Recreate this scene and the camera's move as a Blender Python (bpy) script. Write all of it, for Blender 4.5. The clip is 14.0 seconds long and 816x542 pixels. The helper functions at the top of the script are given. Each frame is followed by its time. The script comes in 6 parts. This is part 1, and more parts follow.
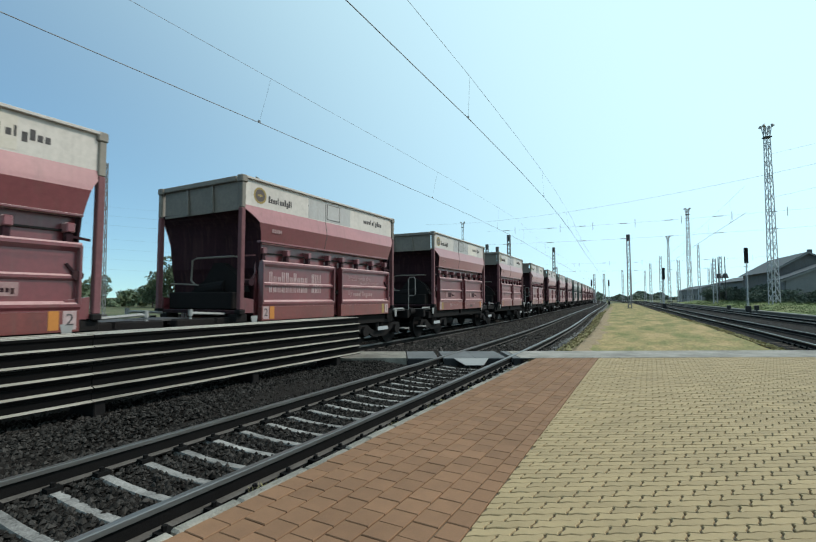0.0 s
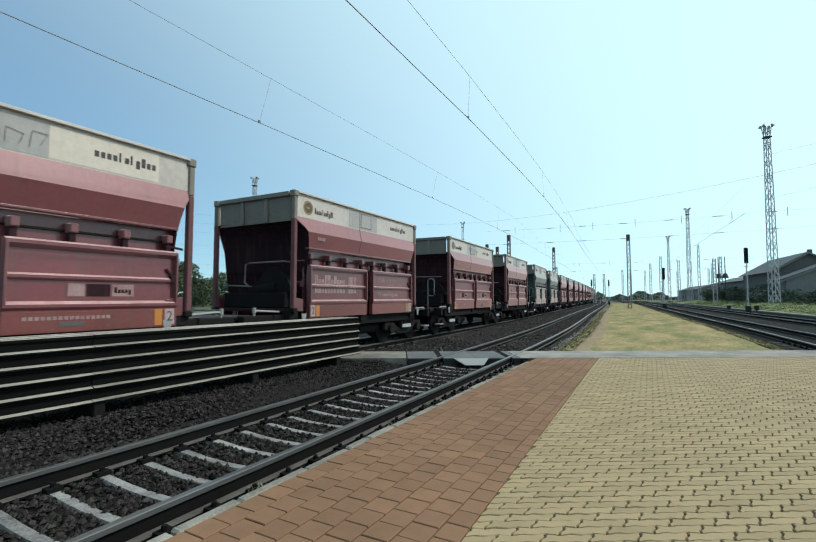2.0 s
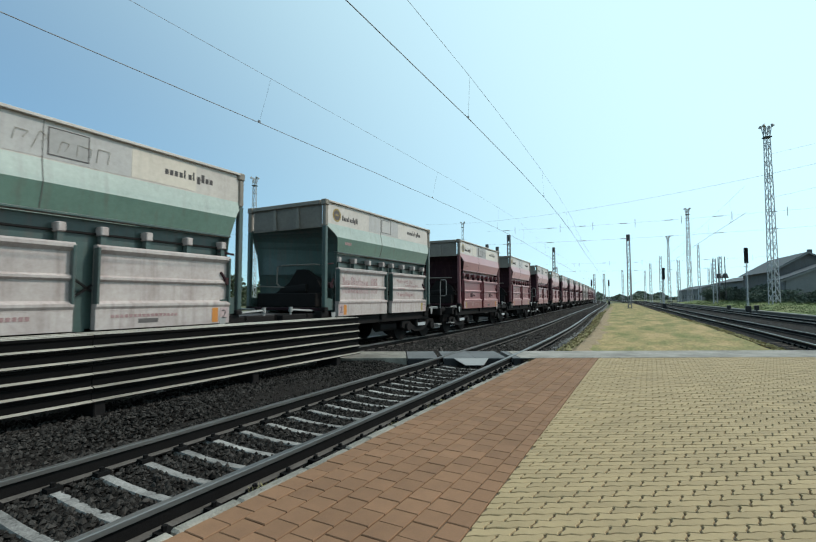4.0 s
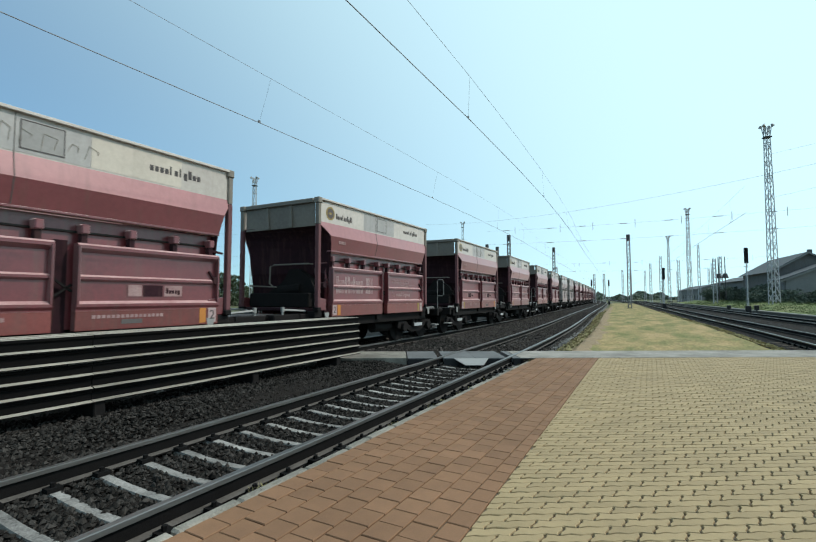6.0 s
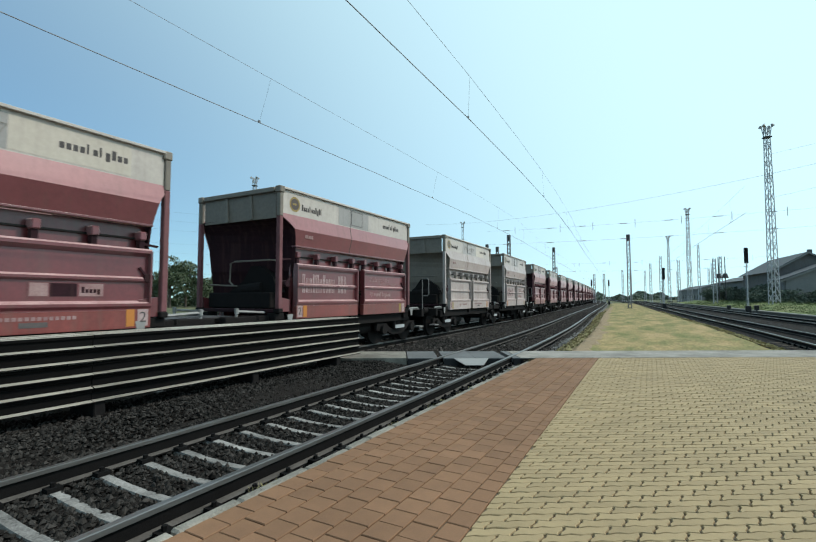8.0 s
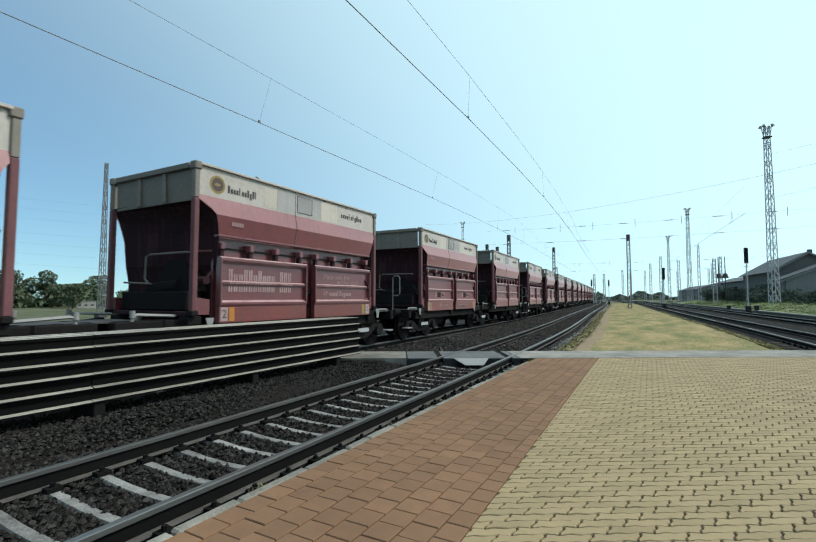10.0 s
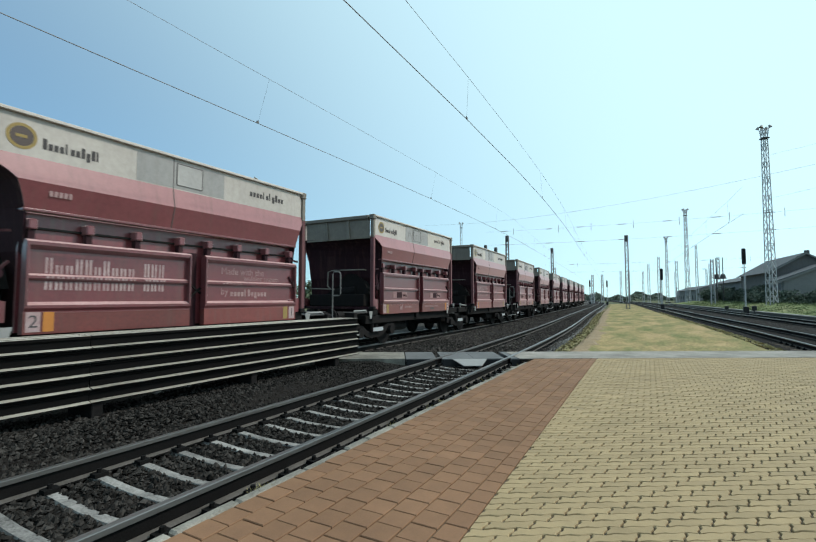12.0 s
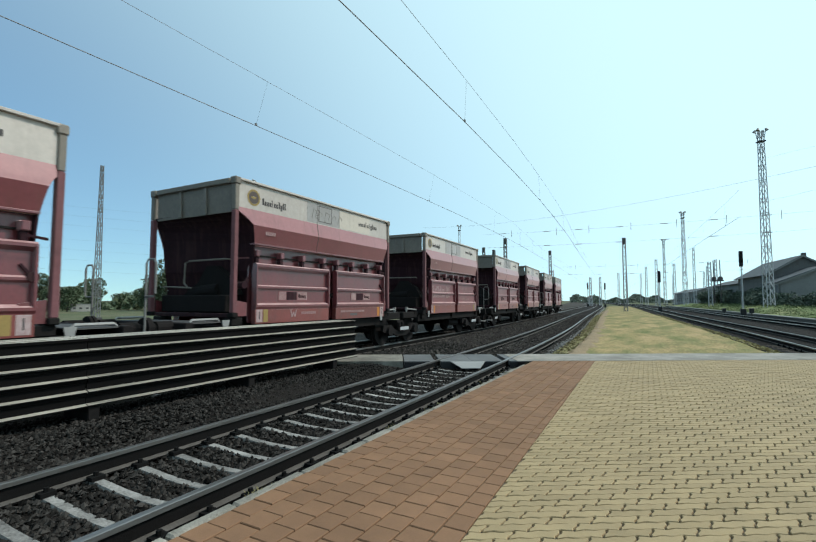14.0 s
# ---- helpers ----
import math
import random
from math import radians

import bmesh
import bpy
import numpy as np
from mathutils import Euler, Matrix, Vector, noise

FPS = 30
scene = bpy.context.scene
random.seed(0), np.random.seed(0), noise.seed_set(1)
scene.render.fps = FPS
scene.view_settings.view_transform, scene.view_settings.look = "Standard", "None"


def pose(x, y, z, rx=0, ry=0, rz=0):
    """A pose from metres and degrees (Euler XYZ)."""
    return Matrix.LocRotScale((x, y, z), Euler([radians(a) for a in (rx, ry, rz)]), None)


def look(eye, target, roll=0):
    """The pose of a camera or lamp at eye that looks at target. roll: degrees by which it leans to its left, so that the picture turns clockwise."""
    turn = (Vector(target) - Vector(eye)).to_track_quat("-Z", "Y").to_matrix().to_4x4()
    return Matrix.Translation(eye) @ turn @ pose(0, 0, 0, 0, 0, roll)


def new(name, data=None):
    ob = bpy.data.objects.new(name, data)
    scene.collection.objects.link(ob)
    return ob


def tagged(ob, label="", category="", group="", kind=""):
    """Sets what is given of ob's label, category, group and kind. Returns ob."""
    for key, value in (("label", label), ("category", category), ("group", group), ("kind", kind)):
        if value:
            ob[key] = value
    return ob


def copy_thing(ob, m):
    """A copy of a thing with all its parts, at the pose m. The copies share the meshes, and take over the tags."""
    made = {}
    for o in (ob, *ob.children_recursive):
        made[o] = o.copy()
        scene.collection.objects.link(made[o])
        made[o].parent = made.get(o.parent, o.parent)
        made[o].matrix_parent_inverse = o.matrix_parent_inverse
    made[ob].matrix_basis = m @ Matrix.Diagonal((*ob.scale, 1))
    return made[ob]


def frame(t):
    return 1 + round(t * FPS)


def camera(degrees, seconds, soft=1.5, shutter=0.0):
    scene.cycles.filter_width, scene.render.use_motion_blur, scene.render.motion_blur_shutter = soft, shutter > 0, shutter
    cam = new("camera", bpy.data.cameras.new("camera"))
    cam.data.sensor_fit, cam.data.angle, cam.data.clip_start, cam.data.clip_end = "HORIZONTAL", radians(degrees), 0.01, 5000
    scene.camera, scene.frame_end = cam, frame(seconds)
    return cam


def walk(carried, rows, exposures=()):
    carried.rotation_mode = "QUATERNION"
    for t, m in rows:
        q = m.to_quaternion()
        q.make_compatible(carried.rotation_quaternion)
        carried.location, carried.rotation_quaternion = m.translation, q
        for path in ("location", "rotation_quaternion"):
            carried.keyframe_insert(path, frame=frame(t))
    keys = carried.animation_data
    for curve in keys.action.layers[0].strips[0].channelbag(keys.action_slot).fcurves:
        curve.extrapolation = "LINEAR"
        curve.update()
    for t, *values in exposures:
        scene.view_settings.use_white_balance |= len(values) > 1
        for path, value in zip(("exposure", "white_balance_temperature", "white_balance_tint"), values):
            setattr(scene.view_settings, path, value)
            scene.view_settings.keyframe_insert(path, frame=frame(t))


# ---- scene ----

# Camera, on a tripod-like stand on the platform; it is nudged slightly near the end.
EYE_Z, TURN, TILT = 1.46, 28.9, 3.34
cam = camera(83.72, 14.0, soft=1.25, shutter=0.04)
NUDGES = ((0, 0, 0), (5, 0, 0), (11.5, 0, 0), (12.0, -0.19, 0.08), (12.5, -0.3, 0.23), (13.0, -0.2, 0.1), (13.5, -0.3, 0.37), (14.0, -0.42, 0.38))
walk(cam, [(t, pose(0, 0, EYE_Z, 90 + TILT + up, 0, TURN + side)) for t, side, up in NUDGES], exposures=[(0, 0.0), (14.0, 0.0)])

# Light: a high, slightly hazy summer sun ahead and to the side of the tracks.
SUN_EL, SUN_AZ = 45.0, 59.0   # degrees; azimuth from +y towards +x
world = bpy.data.worlds.new("sky")
scene.world = world
world.use_nodes = True
wn = world.node_tree
for n in list(wn.nodes):
    wn.nodes.remove(n)
w_out = wn.nodes.new("ShaderNodeOutputWorld")
w_bg = wn.nodes.new("ShaderNodeBackground")
w_sky = wn.nodes.new("ShaderNodeTexSky")
w_sky.sky_type = 'NISHITA'
w_sky.sun_disc = False
w_sky.sun_elevation, w_sky.sun_rotation = radians(SUN_EL), radians(SUN_AZ)
w_sky.air_density, w_sky.dust_density, w_sky.ozone_density = 1.25, 0.35, 1.6
w_bg.inputs["Strength"].default_value = 0.138
w_tint = wn.nodes.new("ShaderNodeMix")
w_tint.data_type, w_tint.blend_type = 'RGBA', 'MULTIPLY'
w_tint.inputs[0].default_value = 1.0
w_tint.inputs[7].default_value = (0.79, 1.03, 1.06, 1)
w_way = wn.nodes.new("ShaderNodeTexCoord")
w_lift = wn.nodes.new("ShaderNodeVectorMath")
w_lift.operation = 'ADD'
w_lift.inputs[1].default_value = (0, 0, 0.09)
w_unit = wn.nodes.new("ShaderNodeVectorMath")
w_unit.operation = 'NORMALIZE'
wn.links.new(w_way.outputs["Generated"], w_lift.inputs[0])
wn.links.new(w_lift.outputs[0], w_unit.inputs[0])
wn.links.new(w_unit.outputs[0], w_sky.inputs["Vector"])
wn.links.new(w_sky.outputs[0], w_tint.inputs[6])
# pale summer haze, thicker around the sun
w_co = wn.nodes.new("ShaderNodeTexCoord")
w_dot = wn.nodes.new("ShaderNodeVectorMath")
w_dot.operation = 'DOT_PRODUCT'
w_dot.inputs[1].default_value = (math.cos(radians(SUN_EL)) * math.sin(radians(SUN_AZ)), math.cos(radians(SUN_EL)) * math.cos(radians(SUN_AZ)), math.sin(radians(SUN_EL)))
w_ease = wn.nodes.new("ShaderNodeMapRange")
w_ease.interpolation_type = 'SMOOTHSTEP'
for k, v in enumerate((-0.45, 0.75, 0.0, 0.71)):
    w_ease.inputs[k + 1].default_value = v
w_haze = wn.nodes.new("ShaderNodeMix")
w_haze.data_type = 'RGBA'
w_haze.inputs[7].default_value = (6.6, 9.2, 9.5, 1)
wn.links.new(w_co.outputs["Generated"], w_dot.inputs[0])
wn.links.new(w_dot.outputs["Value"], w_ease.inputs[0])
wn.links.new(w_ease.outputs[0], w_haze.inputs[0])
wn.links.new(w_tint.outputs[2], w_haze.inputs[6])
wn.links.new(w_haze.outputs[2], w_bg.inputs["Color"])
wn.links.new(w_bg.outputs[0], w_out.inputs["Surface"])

sun_data = bpy.data.lights.new("sun", 'SUN')
sun_data.energy, sun_data.angle, sun_data.color = 2.9, radians(0.53), (1.0, 0.95, 0.87)
sun = new("sun", sun_data)
SUN_WAY = Vector((math.cos(radians(SUN_EL)) * math.sin(radians(SUN_AZ)), math.cos(radians(SUN_EL)) * math.cos(radians(SUN_AZ)), math.sin(radians(SUN_EL))))
sun.matrix_world = look(SUN_WAY * 80, (0, 0, 0))

# ---------- materials ----------


def mat(name, base, dark=None, rough=0.8, scale=3.0, fine=40.0, amount=0.5, metal=0.0, bump=0.3, vary=0.0, island=False, stretch=(1, 1, 1), bump_dist=0.01, spec=0.3, streak=0.0, coat=0.0, sheen=0.0, stain=0.0):
    """A surface of two tones mixed by coarse and fine noise, with relief; vary: tone change from object to object (or from piece to piece)."""
    m = bpy.data.materials.new(name)
    m.use_nodes = True
    nt = m.node_tree
    bsdf = nt.nodes["Principled BSDF"]
    dark = dark or tuple(c * 0.55 for c in base)
    co = nt.nodes.new("ShaderNodeTexCoord")
    mp = nt.nodes.new("ShaderNodeMapping")
    mp.inputs["Scale"].default_value = stretch
    nt.links.new(co.outputs["Object"], mp.inputs[0])
    rnd = None
    if vary or island:
        inf = nt.nodes.new("ShaderNodeNewGeometry" if island else "ShaderNodeObjectInfo")
        rnd = inf.outputs["Random Per Island"] if island else inf.outputs["Random"]
        off = nt.nodes.new("ShaderNodeVectorMath")
        off.operation = 'MULTIPLY_ADD'
        off.inputs[1].default_value = (37.0, 53.0, 19.0)
        nt.links.new(rnd, off.inputs[0])
        nt.links.new(mp.outputs[0], off.inputs[2])
        vec = off.outputs[0]
    else:
        vec = mp.outputs[0]
    n1 = nt.nodes.new("ShaderNodeTexNoise")
    n1.inputs["Scale"].default_value, n1.inputs["Detail"].default_value, n1.inputs["Roughness"].default_value = scale, 5, 0.6
    n2 = nt.nodes.new("ShaderNodeTexNoise")
    n2.inputs["Scale"].default_value, n2.inputs["Detail"].default_value, n2.inputs["Roughness"].default_value = fine, 3, 0.7
    for n in (n1, n2):
        nt.links.new(vec, n.inputs["Vector"])
    mixv = nt.nodes.new("ShaderNodeMath")
    mixv.operation = 'MULTIPLY_ADD'
    mixv.inputs[1].default_value = 0.55
    nt.links.new(n1.outputs[0], mixv.inputs[0])
    half = nt.nodes.new("ShaderNodeMath")
    half.operation = 'MULTIPLY'
    half.inputs[1].default_value = 0.45
    nt.links.new(n2.outputs[0], half.inputs[0])
    nt.links.new(half.outputs[0], mixv.inputs[2])
    ramp = nt.nodes.new("ShaderNodeMapRange")
    ramp.inputs[1].default_value, ramp.inputs[2].default_value = 0.5 - 0.18, 0.5 + 0.18
    ramp.inputs[3].default_value, ramp.inputs[4].default_value = 0.5 + amount / 2, 0.5 - amount / 2
    nt.links.new(mixv.outputs[0], ramp.inputs[0])
    col = nt.nodes.new("ShaderNodeMix")
    col.data_type = 'RGBA'
    col.inputs[6].default_value, col.inputs[7].default_value = (*base, 1), (*dark, 1)
    nt.links.new(ramp.outputs[0], col.inputs[0])
    out = col.outputs[2]
    if streak:
        smp = nt.nodes.new("ShaderNodeMapping")
        smp.inputs["Scale"].default_value = (9, 9, 0.7)
        nt.links.new(co.outputs["Object"], smp.inputs[0])
        sn = nt.nodes.new("ShaderNodeTexNoise")
        sn.inputs["Scale"].default_value, sn.inputs["Detail"].default_value = 1.0, 4
        nt.links.new(smp.outputs[0], sn.inputs["Vector"])
        sr = nt.nodes.new("ShaderNodeMapRange")
        sr.inputs[1].default_value, sr.inputs[2].default_value = 0.5, 0.75
        sr.inputs[4].default_value = streak
        nt.links.new(sn.outputs[0], sr.inputs[0])
        sc = nt.nodes.new("ShaderNodeMix")
        sc.data_type = 'RGBA'
        sc.inputs[7].default_value = (0.10, 0.055, 0.045, 1)
        nt.links.new(sr.outputs[0], sc.inputs[0])
        nt.links.new(out, sc.inputs[6])
        out = sc.outputs[2]
    if vary:
        hsv = nt.nodes.new("ShaderNodeHueSaturation")
        vr = nt.nodes.new("ShaderNodeMapRange")
        vr.inputs[3].default_value, vr.inputs[4].default_value = 1 - vary, 1 + vary
        nt.links.new(rnd, vr.inputs[0])
        nt.links.new(vr.outputs[0], hsv.inputs["Value"])
        nt.links.new(out, hsv.inputs["Color"])
        out = hsv.outputs[0]
    if stain:
        # broad stains that run on from piece to piece
        geo = nt.nodes.new("ShaderNodeNewGeometry")
        tn = nt.nodes.new("ShaderNodeTexNoise")
        tn.inputs["Scale"].default_value, tn.inputs["Detail"].default_value, tn.inputs["Roughness"].default_value = 0.9, 7, 0.68
        nt.links.new(geo.outputs["Position"], tn.inputs["Vector"])
        tr = nt.nodes.new("ShaderNodeMapRange")
        tr.inputs[1].default_value, tr.inputs[2].default_value = 0.34, 0.66
        tr.inputs[3].default_value, tr.inputs[4].default_value = 1 - stain, 1 + stain * 0.6
        nt.links.new(tn.outputs[0], tr.inputs[0])
        th = nt.nodes.new("ShaderNodeHueSaturation")
        nt.links.new(tr.outputs[0], th.inputs["Value"])
        nt.links.new(out, th.inputs["Color"])
        out = th.outputs[0]
    nt.links.new(out, bsdf.inputs["Base Color"])
    rr = nt.nodes.new("ShaderNodeMapRange")
    rr.inputs[3].default_value, rr.inputs[4].default_value = max(0.05, rough - 0.12), min(1, rough + 0.12)
    nt.links.new(n1.outputs[0], rr.inputs[0])
    nt.links.new(rr.outputs[0], bsdf.inputs["Roughness"])
    bsdf.inputs["Metallic"].default_value = metal
    bsdf.inputs["Specular IOR Level"].default_value = spec
    bsdf.inputs["Coat Weight"].default_value, bsdf.inputs["Coat Roughness"].default_value = coat, 0.22
    # dust sheen on slanted faces; it also stands in for haze on far wagons
    bsdf.inputs["Sheen Weight"].default_value, bsdf.inputs["Sheen Roughness"].default_value = sheen, 0.38
    bsdf.inputs["Sheen Tint"].default_value = (1.0, 0.72, 0.70, 1)
    if bump:
        bp = nt.nodes.new("ShaderNodeBump")
        bp.inputs["Strength"].default_value, bp.inputs["Distance"].default_value = bump, bump_dist
        nt.links.new(n2.outputs[0], bp.inputs["Height"])
        nt.links.new(bp.outputs[0], bsdf.inputs["Normal"])
    return m


